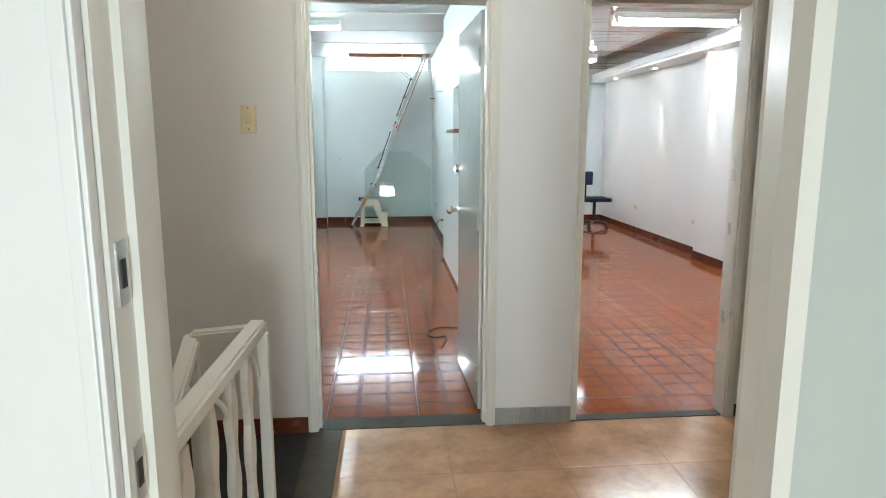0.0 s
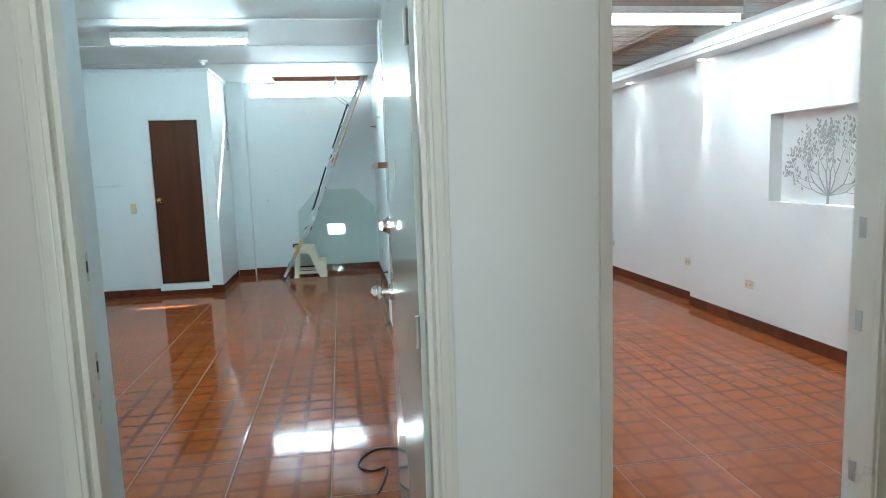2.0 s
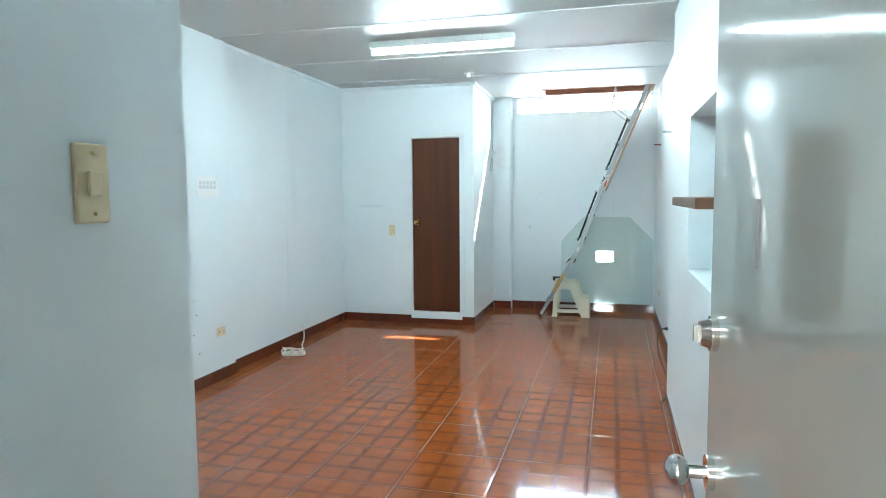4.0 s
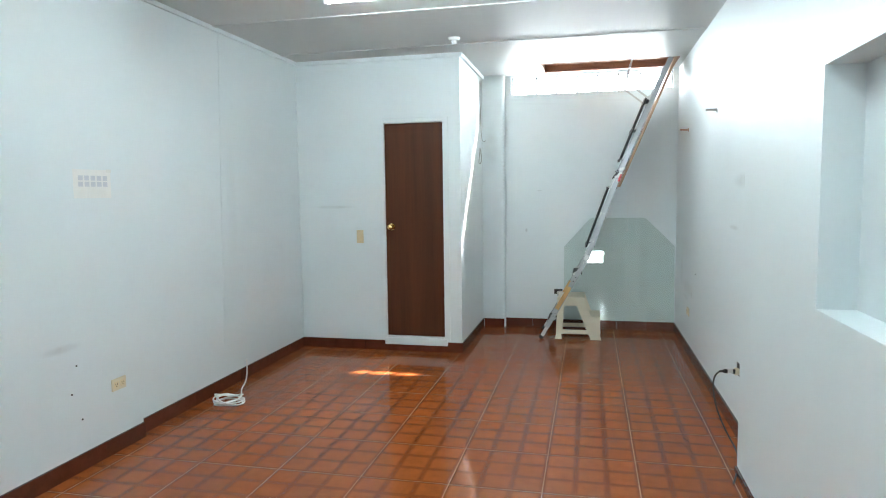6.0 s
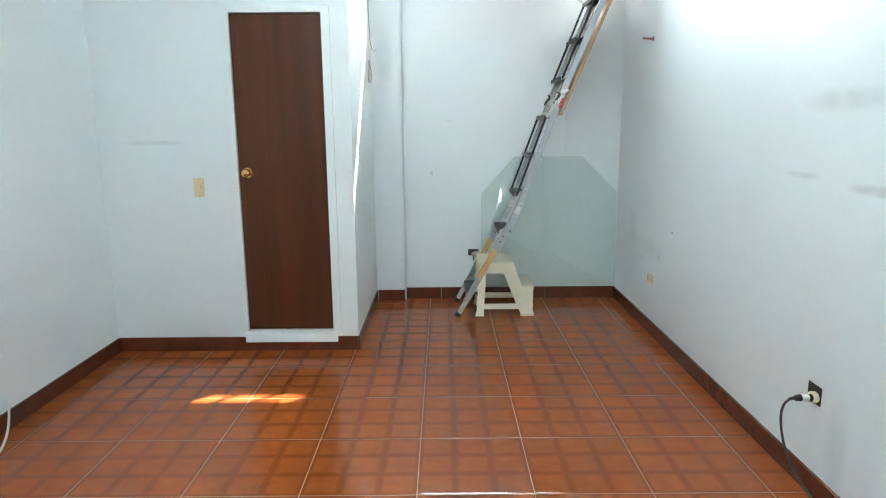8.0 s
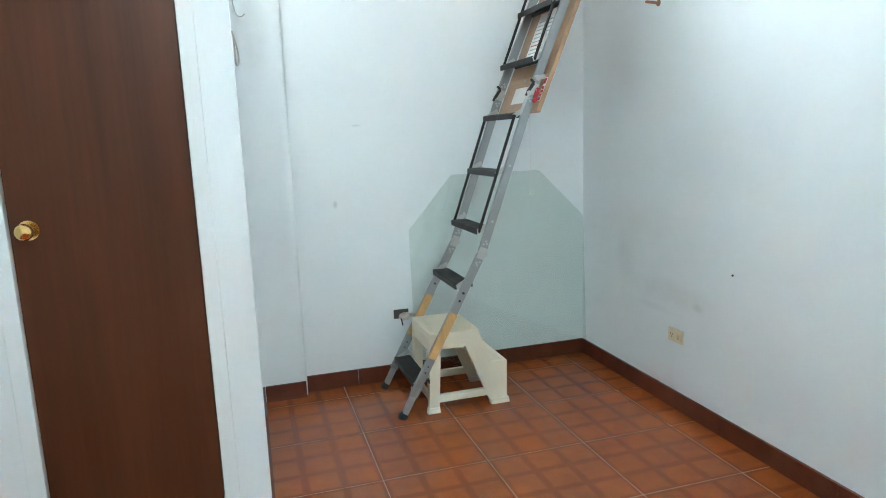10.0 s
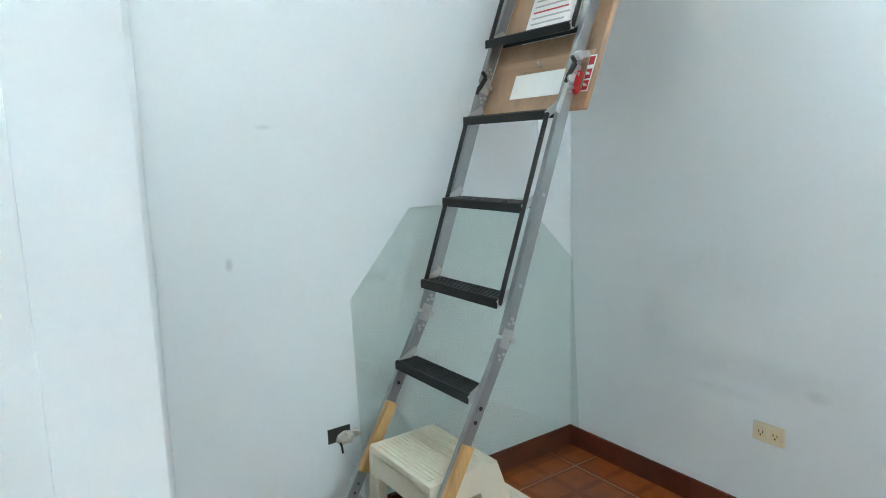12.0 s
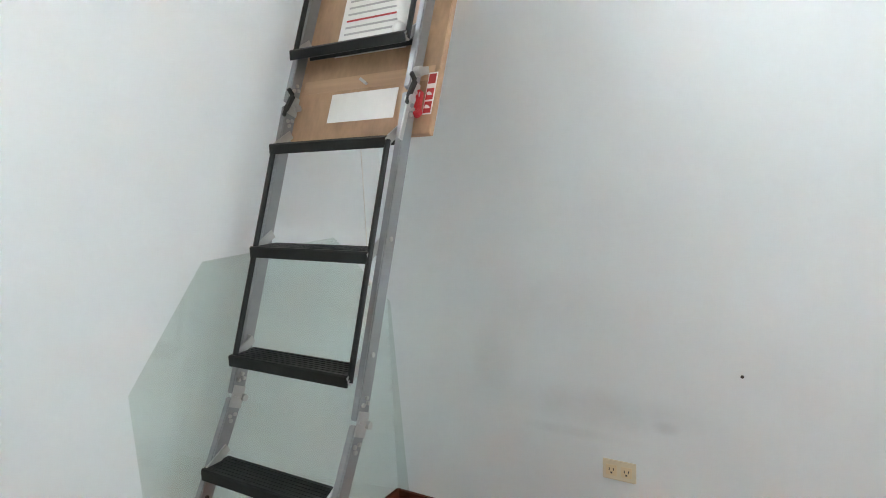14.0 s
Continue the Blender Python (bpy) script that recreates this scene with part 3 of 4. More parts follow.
# ---- door frames ----
DF = thing("door_frame", (0.4, YD, 0), "off-white painted door frame of the ladder room", "door frame")
part("jamb", bxs((-0.065, -0.022, YD + 0.002, YJ + 0.004, 0.004, 2.09), (-0.022, -0.008, YD + 0.02, YD + 0.07, 0.004, 2.05)), M_TRIM, DF)
part("jamb", bxs((0.81, 0.845, YD + 0.002, YJ + 0.004, 0.004, 2.09), (0.797, 0.81, YD + 0.02, YD + 0.07, 0.004, 2.05)), M_TRIM, DF)
part("head", bxs((-0.022, 0.81, YD + 0.002, YJ + 0.004, 2.05, 2.09)), M_TRIM, DF)
for x0, x1 in ((-0.072, -0.022), (0.812, 0.858)):
    part("casing", bxs((x0, x1, YD - 0.016, YD + 0.002, 0.0, 2.11), (x0 + 0.010, x1 - 0.012, YD - 0.022, YD - 0.014, 0.0, 2.105), bevel=0.003), M_TRIM, DF)
part("casing", bxs((-0.072, 0.858, YD - 0.018, YD, 2.062, 2.125), bevel=0.003), M_TRIM, DF)
for z in (1.0, 1.25):
    part("strike_plate", bxs((-0.0235, -0.0205, 2.688, 2.712, z - 0.035, z + 0.035)), M_ZINC, DF)
    part("strike_hole", bxs((-0.0215, -0.019, 2.694, 2.706, z - 0.014, z + 0.014)), M_SLOT, DF)

DB = thing("door_frame", (1.67, YD, 0), "cream painted frame of the second doorway", "door frame")
part("jamb", bxs((1.25, 1.283, YD + 0.002, YB, 0.004, 2.09)), M_TRIM, DB)
part("jamb", bxs((2.06, 2.09, YD + 0.002, YB, 0.004, 2.09)), M_TRIM, DB)
part("head", bxs((1.283, 2.06, YD + 0.002, YB, 2.05, 2.09)), M_TRIM, DB)
part("casing", bxs((2.055, 2.115, YD - 0.02, YD + 0.002, 0.0, 2.12), (2.065, 2.10, YD - 0.028, YD - 0.018, 0.0, 2.11), bevel=0.003), M_TRIM, DB)
part("casing", bxs((1.25, 2.115, YD - 0.018, YD, 2.062, 2.125), bevel=0.003), M_TRIM, DB)
for z in (0.52, 0.98, 1.25):
    part("strike_plate", bxs((2.0585, 2.0605, YB - 0.05, YB - 0.025, z - 0.03, z + 0.03)), M_ZINC, DB)

DC = thing("door_frame", (2.68, YD, 0.06), "cream painted frame of the brown door", "door frame")
for x0, x1 in ((2.215, 2.275), (3.08, 3.14)):
    part("casing", bxs((x0, x1, YD - 0.022, YD + 0.002, 0.0, 2.17), (x0 + 0.012, x1 - 0.012, YD - 0.03, YD - 0.02, 0.0, 2.16), bevel=0.003), M_TRIM, DC)
part("casing", bxs((2.215, 3.14, YD - 0.022, YD + 0.002, 2.17, 2.23), bevel=0.003), M_TRIM, DC)
BD = thing("brown_door", (2.68, 2.605, 0.06), "closed red-brown varnished wooden door", "door")
part("leaf", bx(2.292, 3.074, 2.605, 2.645, 0.068, 2.155, bevel=0.004), M_BDOOR2, BD)
b = ball(bmesh.new(), (3.0, 2.535, 1.05), 0.03)
rod(b, (3.0, 2.605, 1.05), (3.0, 2.555, 1.05), 0.012)
part("door_knob", b, M_BRASS, BD, "brass door knob", smooth=True)
PF = struct("door_step", bx(2.31, 3.3, 1.88, 2.592, -0.02, 0.068, bevel=0.004), M_WALL_B, "white painted step before the brown door", "step")
b = bxs((2.285, 2.31, 1.88, YD, 0, 0.055), (2.285, 3.3, 1.855, 1.88, 0, 0.055), (2.12, 2.285, YD - 0.016, YD, 0, 0.06))
struct("step_edging", b, M_GREY, "dark worn tile edging round the step", "edging")

DS = thing("door_frame", (0.4, 0.38, 0), "white painted frame of the first doorway", "door frame")
part("jamb", bxs((-0.035, 0.0, 0.342, 0.524, 0.0, 2.10), (0.0, 0.012, 0.400, 0.465, 0.0, 2.06)), M_TRIM, DS)
part("casing", bxs((-0.20, -0.006, 0.316, 0.340, 0.0, 2.14), (-0.032, -0.012, 0.310, 0.318, 0.0, 2.13), bevel=0.003), M_WALL_B, DS)
part("casing", bxs((-0.10, -0.006, 0.520, 0.540, 0.0, 2.14), bevel=0.003), M_TRIM, DS)
b = bmesh.new()
prism(b, [(0.845, 0.325), (0.872, 0.325), (0.872, 0.345), (1.012, 0.645), (1.012, 0.665), (0.988, 0.665), (0.988, 0.64), (0.905, 0.49), (0.89, 0.49), (0.845, 0.37)], 0, 2.10, "z")
part("jamb", b, M_TRIM, DS)
part("head", bxs((0.0, 0.93, 0.342, 0.524, 2.06, 2.10)), M_TRIM, DS)
for z in (1.265, 1.0):
    part("strike_plate", bxs((-0.001, 0.003, 0.355, 0.385, z - 0.04, z + 0.04)), M_ZINC, DS)
    part("strike_hole", bxs((0.001, 0.0045, 0.362, 0.377, z - 0.018, z + 0.018)), M_SLOT, DS)

# ---- open door of the ladder room ----
DL = thing("open_door", pose(0.828, 2.735, 0.02, 0, 0, 91.6), "open glossy white flush door with round chrome locks", "door")
LEAF_M = DL.matrix_basis.copy()


def leaf_part(name, bm, material, parent, label="", smooth=False):
    ob = obj(name, bm, material, smooth)
    ob.parent = parent
    if label:
        ob["label"] = label
    return ob


leaf_part("leaf", bx(0.0, 0.755, -0.0, 0.038, 0.0, 2.015, bevel=0.003), M_LEAF, DL)
for z, r, l in ((0.985, 0.027, 0.068), (1.235, 0.0, 0.0)):
    b = rod(bmesh.new(), (0.69, 0.038, z), (0.69, 0.050, z), 0.031, 24)
    rod(b, (0.69, 0.0, z), (0.69, -0.012, z), 0.031, 24)
    rose = leaf_part("rose", b, M_CHROME, DL, smooth=True)
    if r:
        b = rod(bmesh.new(), (0.69, 0.05, z), (0.69, 0.085, z), 0.012, 16)
        ball(b, (0.69, 0.098, z), r, (1, 0.85, 1))
        rod(b, (0.69, -0.012, z), (0.69, -0.045, z), 0.012, 16)
        ball(b, (0.69, -0.058, z), r, (1, 0.85, 1))
        leaf_part("door_knob", b, M_CHROME, DL, "round satin chrome knob", smooth=True)
    else:
        b = rod(bmesh.new(), (0.69, 0.05, z), (0.69, 0.066, z), 0.026, 24, 0.021)
        box(b, 0.685, 0.695, 0.066, 0.076, z - 0.014, z + 0.014)
        leaf_part("deadbolt", b, M_CHROME, DL, "round chrome deadbolt")
leaf_part("latch_plate", bxs((0.7545, 0.757, 0.007, 0.031, 0.94, 1.03), (0.7545, 0.757, 0.007, 0.031, 1.19, 1.28)), M_ZINC, DL)
leaf_part("door_stop_plate", bx(0.42, 0.436, 0.038, 0.041, 1.38, 1.47), M_INK, DL)
for z in (0.2, 1.0, 1.8):
    leaf_part("hinge", rod(bmesh.new(), (-0.004, 0.044, z - 0.045), (-0.004, 0.044, z + 0.045), 0.007, 12), M_ZINC, DL)

# ---- washroom door ----
WF = thing("door_frame", (-1.39, YBATH, 0), "white painted washroom door frame with a raised sill", "door frame")
for x0, x1 in ((-1.725, -1.672), (-1.105, -1.052)):
    part("casing", bx(x0, x1, YBATH - 0.012, YBATH + 0.10, 0.096, 2.205, bevel=0.003), M_WALL, WF)
part("head", bx(-1.672, -1.105, YBATH - 0.012, YBATH + 0.10, 2.162, 2.205, bevel=0.003), M_WALL, WF)
part("sill", bxs((-1.69, -1.075, YBATH - 0.03, YBATH + 0.10, 0.062, 0.128), (-1.665, -1.11, YBATH - 0.02, YBATH + 0.10, 0.128, 0.140), bevel=0.004), M_WALL, WF, "chipped white sill")
WD = thing("washroom_door", (-1.39, YBATH, 0.14), "closed narrow dark brown veneered door", "door")
part("leaf", bx(-1.668, -1.109, YBATH + 0.004, YBATH + 0.04, 0.146, 2.156, bevel=0.002), M_BDOOR, WD)
b = rod(bmesh.new(), (-1.612, YBATH + 0.004, 1.19), (-1.612, YBATH - 0.006, 1.19), 0.032, 24)
rod(b, (-1.612, YBATH - 0.006, 1.19), (-1.612, YBATH - 0.04, 1.19), 0.012, 16)
ball(b, (-1.612, YBATH - 0.052, 1.19), 0.027, (1, 0.8, 1))
part("door_knob", b, M_BRASS, WD, "polished brass knob", smooth=True)

# ---- slot window ----
WN = tagged(new("window_1"), "narrow steel slot window under the ceiling", "window", kind="structure")
part("window_frame", bxs((-0.625, 1.06, YF + 0.028, YF + 0.045, 2.56, 2.565), (-0.625, 1.06, YF + 0.028, YF + 0.045, 2.745, 2.75),
                         (-0.625, -0.605, YF + 0.028, YF + 0.045, 2.565, 2.745), (1.045, 1.06, YF + 0.028, YF + 0.045, 2.565, 2.745)), M_WIN, WN)
BARS = [-0.605] + [-0.351 + 0.216 * i for i in range(7)] + [1.045]
for x in BARS[1:-1]:
    w = 0.012 if x < -0.3 else 0.008
    part("mullion", bx(x - w, x + w, YF + 0.020, YF + 0.050, 2.565, 2.745), M_WIN, WN)
for xa, xb in zip(BARS, BARS[1:]):
    p = part("pane", bx(xa + 0.013, xb - 0.009, YF + 0.035, YF + 0.037, 2.565, 2.745), M_PANE, WN)
    p.visible_shadow = False
part("window_sill", bx(-0.70, 1.07, YF - 0.006, YF + 0.026, 2.552, 2.562), M_WALL, WN)

# ---- ceiling hatch ----
HF = thing("hatch_frame", (0.39, 10.413, H), "brown wooden lining of the ceiling hatch", "hatch")
part("lining_board", bx(HX0, HX1, HY1 - 0.018, HY1, H - 0.006, H + 0.2), M_HATCH, HF)
part("lining_board", bx(HX0, HX1, HY0, HY0 + 0.018, H - 0.006, H + 0.2), M_HATCH, HF)
part("lining_board", bx(HX0, HX0 + 0.018, HY0 + 0.018, HY1 - 0.018, H - 0.006, H + 0.2), M_HATCH, HF)
part("lining_board", bx(HX1 - 0.018, HX1, HY0 + 0.018, HY1 - 0.018, H - 0.006, H + 0.2), M_HATCH, HF)

# ---- folding attic ladder ----
AL = thing("attic_ladder", (-0.236, 10.393, 0), "unfolded aluminium attic ladder with black treads", "ladder")
YN, YFAR = 10.155, 10.602       # near and far rail
P0, P1, P2, P3 = (-0.255, 0.015), (0.200, 0.84), (0.500, 1.66), (0.97, 2.77)


def rail_x(z):
    for (xa, za), (xb, zb) in ((P0, P1), (P1, P2), (P2, P3)):
        if z <= zb:
            return xa + (xb - xa) * (z - za) / (zb - za)
    return P3[0]


for yy in (YN, YFAR):
    for (a, c) in ((P0, P1), (P1, P2), (P2, P3)):
        z0, z1 = a[1] + (0.10 if a is P0 else 0.006), c[1] - 0.006
        b = bar(bmesh.new(), (rail_x(z0), yy, z0), (rail_x(z1), yy, z1), 0.044, 0.022, up=(0, 1, 0), bevel=0.003)
        part("side_rail", b, M_ALU, AL)
    b = bar(bmesh.new(), (rail_x(0.02), yy, 0.02), (rail_x(0.17), yy, 0.17), 0.034, 0.016, up=(0, 1, 0), bevel=0.002)
    for k in (-0.012, 0.0, 0.012):
        bar(b, (rail_x(0.03) + k, yy - 0.009, 0.03), (rail_x(0.16) + k, yy - 0.009, 0.16), 0.004, 0.004)
    part("foot_extension", b, M_ZINC, AL, "ribbed bright aluminium foot")
    part("rubber_foot", bar(bmesh.new(), (rail_x(0.0) - 0.004, yy, 0.003), (rail_x(0.035), yy, 0.035), 0.046, 0.026, bevel=0.005), M_RUBBER, AL)
    # pine splint tied along the lower rail
    s = -1
    b = bar(bmesh.new(), (rail_x(0.315) - 0.008, yy + s * 0.022, 0.315), (rail_x(0.54) - 0.004, yy + s * 0.022, 0.54), 0.042, 0.022, bevel=0.003)
    part("splint", b, M_SPLINT, AL, "rough pine splint")
    # hinge plates and rivets at the folds
    for zc in (0.84, 1.66):
        b = bar(bmesh.new(), (rail_x(zc - 0.028), yy - 0.0125, zc - 0.028), (rail_x(zc + 0.028), yy - 0.0125, zc + 0.028), 0.042, 0.004, bevel=0.001)
        for dz, dx in ((-0.060, 0.0), (-0.046, -0.009), (-0.046, 0.009), (0.046, -0.009), (0.046, 0.009), (0.060, 0.0)):
            xx = rail_x(zc + dz) + dx
            rod(b, (xx, yy - 0.011, zc + dz), (xx, yy - 0.016, zc + dz), 0.0055, 10)
        bar(b, (rail_x(zc) - 0.016, yy - 0.016, zc + 0.012), (rail_x(zc) + 0.018, yy - 0.016, zc - 0.010), 0.008, 0.005)
        rod(b, (rail_x(zc) + 0.016, yy - 0.014, zc - 0.008), (rail_x(zc) + 0.016, yy - 0.024, zc - 0.008), 0.010, 14)
        part("hinge", b, M_ZINC, AL, "zinc-plated folding hinge")
    for zc in (0.24, 0.60, 0.64, 0.50, 0.27, 1.0, 1.28):
        b = rod(bmesh.new(), (rail_x(zc), yy - 0.010, zc), (rail_x(zc), yy - 0.014, zc), 0.0065 if zc > 0.55 else 0.004, 12)
        part("rivet", b, M_RUBBER if zc < 0.9 else M_ZINC, AL)

TREADS = ((0.19, -0.195), (0.685, 0.057), (0.965, 0.179), (1.255, 0.286), (1.545, 0.391), (1.825, 0.503), (2.11, 0.615), (2.40, 0.735))
for z, x in TREADS:
    lip = 0.03
    prof = [(x, z - lip), (x + 0.004, z - lip), (x + 0.006, z - 0.008), (x + 0.085, z - 0.008), (x + 0.088, z - 0.022), (x + 0.093, z - 0.022), (x + 0.093, z), (x + 0.004, z + 0.001), (x, z - 0.003)]
    b = prism(bmesh.new(), prof, YN + 0.012, YFAR - 0.012, "y")
    t = part("tread", b, M_TREAD, AL)
    b = bmesh.new()
    for k in range(6):
        xx = x + 0.014 + 0.013 * k
        box(b, xx, xx + 0.006, YN + 0.03, YFAR - 0.03, z, z + 0.0025)
    part("rib", b, M_TREAD, t)
    for yy in (YN + 0.014, YFAR - 0.018):
        b = bar(bmesh.new(), (x + 0.006, yy, z - 0.016), (x + 0.088, yy, z + 0.028), 0.024, 0.005)
        rod(b, (x + 0.012, yy - 0.006, z - 0.018), (x + 0.012, yy + 0.006, z - 0.018), 0.008, 10)
        part("bracket", b, M_ZINC, t)
for yy in (YN + 0.012, YFAR - 0.02):
    for za, zb in ((0.965, 1.545), (1.825, 2.40)):
        xa = dict(TREADS)[za]
        xb = dict(TREADS)[zb]
        part("rod", rod(bmesh.new(), (xa + 0.012, yy, za - 0.02), (xb + 0.012, yy, zb - 0.01), 0.008, 10), M_TREAD, AL, "black steel guide rod")
# hatch panel behind the upper section
b = bar(bmesh.new(), (0.502, 10.353, 1.545), (1.010, 10.353, 2.755), 0.022, 0.515, up=(0, 1, 0), bevel=0.002)
HP = part("hatch_panel", b, M_PANEL, AL, "light brown wooden hatch panel")


def on_panel(z, off):
    x = 0.502 + (z - 1.545) * 0.508 / 1.21
    return x - 0.0118 - off


def panel_sheet(name, y0, y1, z0, z1, material, off, label="", parent=None):
    b = bmesh.new()
    t = 0.0012
    a = [(on_panel(z0, off), z0), (on_panel(z1, off), z1), (on_panel(z1, off + t), z1), (on_panel(z0, off + t), z0)]
    prism(b, a, y0, y1, "y")
    return part(name, b, material, parent or HP, label)


panel_sheet("paper_label", 10.225, 10.469, 1.60, 1.685, M_PAPER, 0.001, "blank white paper label")
panel_sheet("batten", 10.113, 10.593, 1.695, 1.735, M_PANEL2, 0.0005)
panel_sheet("instruction_sheet", 10.228, 10.493, 1.80, 2.14, M_PAPER, 0.001, "printed white instruction sheet")
panel_sheet("orange_heading", 10.343, 10.483, 2.085, 2.13, M_ORANGE, 0.0028)
for i in range(11):
    panel_sheet("print_line", 10.253 + 0.008 * (i % 3), 10.473, 1.825 + 0.021 * i, 1.831 + 0.021 * i, M_REDINK if i == 4 else M_INK, 0.0028)
panel_sheet("warning_sticker", 10.1, 10.129, 1.60, 1.715, M_PAPER, 0.001, "red and white warning sticker")
panel_sheet("sticker_field", 10.103, 10.126, 1.604, 1.635, M_REDINK, 0.0026)
panel_sheet("sticker_field", 10.103, 10.126, 1.640, 1.671, M_REDINK, 0.0026)
panel_sheet("sticker_field", 10.103, 10.126, 1.684, 1.711, M_REDINK, 0.0026)
for zz in (1.609, 1.645):
    b = bmesh.new()
    bmesh.ops.create_cone(b, cap_ends=True, segments=20, radius1=0.008, radius2=0.008, depth=0.001,
                          matrix=Matrix.Translation((on_panel(zz + 0.009, 0.0045), 10.1145, zz + 0.009)) @ pose(0, 0, 0, 0, 90 - 22, 0))
    part("sticker_mark", b, M_PAPER, HP)
b = bmesh.new()
bar(b, (on_panel(1.715, 0.01), 10.363, 1.722), (on_panel(1.715, 0.02), 10.335, 1.705), 0.008, 0.008)
part("latch", b, M_ZINC, HP)
b = bar(bmesh.new(), (0.500, 10.137, 1.610), (0.522, 10.137, 1.665), 0.022, 0.016, bevel=0.004)
bar(b, (0.490, 10.135, 1.598), (0.512, 10.135, 1.612), 0.020, 0.016, bevel=0.003)
part("lever", b, M_RED, AL, "red plastic release lever")
b = bar(bmesh.new(), (0.418, 10.138, 1.535), (0.470, 10.138, 1.645), 0.014, 0.005)
rod(b, (0.468, 10.125, 1.640), (0.468, 10.145, 1.640), 0.012, 12)
part("link_arm", b, M_ZINC, AL)
b = rod(bmesh.new(), (0.515, 10.125, 1.715), (0.515, 10.145, 1.715), 0.014, 12)
bar(b, (0.515, 10.132, 1.715), (0.560, 10.132, 1.722), 0.022, 0.004)
part("pivot_plate", b, M_ZINC, AL)
for yy in (YN - 0.019, YFAR - 0.019):
    b = bar(bmesh.new(), (0.462, yy, 1.645), (0.498, yy, 1.690), 0.016, 0.010, bevel=0.002)
    bar(b, (0.498, yy, 1.690), (0.480, yy, 1.710), 0.012, 0.010, bevel=0.002)
    bar(b, (0.470, yy, 1.660), (0.452, yy, 1.628), 0.012, 0.008, bevel=0.002)
    part("catch", b, M_RUBBER, AL, "blackened steel catch")
b = ball(bmesh.new(), (0.60, 10.228, 1.90), 0.035, (0.6, 0.7, 1.9))
ball(b, (0.575, 10.233, 1.845), 0.024, (0.8, 1, 1.0))
part("plastic_bag", b, M_WHITEP, AL, "crumpled clear plastic bag", smooth=True)
for yy in (YN - 0.005, YFAR + 0.0):
    b = bar(bmesh.new(), (0.56, yy, 2.55), (0.80, yy, 2.36), 0.018, 0.006)
    bar(b, (0.56, yy, 2.55), (0.62, yy, 2.80), 0.018, 0.006)
    part("spring_arm", b, M_ZINC, AL)
cable("pull_cord", [(0.60, 10.417, 1.62), (0.603, 10.417, 1.40), (0.603, 10.417, 1.25), (0.603, 10.417, 1.11)], 0.0015, M_WHITEP, AL)
part("bead", ball(bmesh.new(), (0.603, 10.417, 1.104), 0.010), M_WHITEP, AL, smooth=True)

# ---- step stool ----
SS = thing("step_stool", (0.11, 10.343, 0), "cream moulded plastic two-step stool", "stool")
SY0, SY1 = 10.168, 10.538
for y0, y1 in ((SY0, SY0 + 0.022), (SY1 - 0.022, SY1)):
    b = bmesh.new()
    prism(b, [(-0.11, 0), (-0.055, 0), (-0.035, 0.36), (-0.085, 0.43), (-0.092, 0.42)], y0, y1)
    prism(b, [(-0.085, 0.43), (-0.04, 0.345), (0.10, 0.345), (0.175, 0.425), (0.165, 0.43)], y0, y1)
    prism(b, [(0.10, 0.35), (0.215, 0.06), (0.245, 0.0), (0.330, 0.0), (0.332, 0.225), (0.325, 0.235), (0.245, 0.235), (0.175, 0.425)], y0, y1)
    prism(b, [(-0.058, 0.055), (0.225, 0.055), (0.21, 0.095), (-0.055, 0.095)], y0, y1)
    prism(b, [(-0.118, 0), (-0.05, 0), (-0.053, 0.03), (-0.112, 0.03)], y0 - 0.006, y1 + 0.006)
    prism(b, [(0.238, 0), (0.345, 0), (0.338, 0.03), (0.236, 0.03)], y0 - 0.006, y1 + 0.006)
    part("side_frame", b, M_STOOL, SS)
b = bmesh.new()
box(b, -0.093, 0.178, SY0 + 0.001, SY1 - 0.001, 0.405, 0.432, bevel=0.008)
top = part("top_step", b, M_STOOL, SS, smooth=True)
b = bmesh.new()
for k in range(15):
    x = -0.075 + 0.0165 * k
    box(b, x, x + 0.009, SY0 + 0.03, SY1 - 0.03, 0.432, 0.4355)
part("rib", b, M_STOOL, top)
low = part("lower_step", bxs((0.205, 0.336, SY0 + 0.001, SY1 - 0.001, 0.212, 0.238), (0.31, 0.334, SY0 + 0.022, SY1 - 0.022, 0.0, 0.212), bevel=0.006), M_STOOL, SS, smooth=True)
b = bmesh.new()
for k in range(6):
    x = 0.222 + 0.0165 * k
    box(b, x, x + 0.009, SY0 + 0.03, SY1 - 0.03, 0.238, 0.2415)
part("rib", b, M_STOOL, low)
part("front_panel", bxs((-0.092, -0.072, SY0 + 0.022, SY1 - 0.022, 0.33, 0.405), (-0.10, -0.082, SY0 + 0.022, SY0 + 0.06, 0.0, 0.33),
                        (-0.10, -0.082, SY1 - 0.06, SY1 - 0.022, 0.0, 0.33), (-0.10, -0.085, SY0 + 0.06, SY1 - 0.06, 0.055, 0.095)), M_STOOL, SS)

# ---- glass sheet leaning on the far wall ----
b = bmesh.new()
prism(b, [(-0.046, 0.002), (1.098, 0.002), (1.098, 0.915), (0.80, 1.215), (0.231, 1.215), (-0.046, 0.905)], 0.0, 0.006)
for v in b.verts:
    v.co.y += 10.725 - 0.065 * (1.215 - v.co.z) / 1.213
g = tagged(obj("glass_sheet", b, M_GLASS), "greenish clipped-corner glass sheet leaning on the wall", "glass sheet")
g.visible_shadow = False


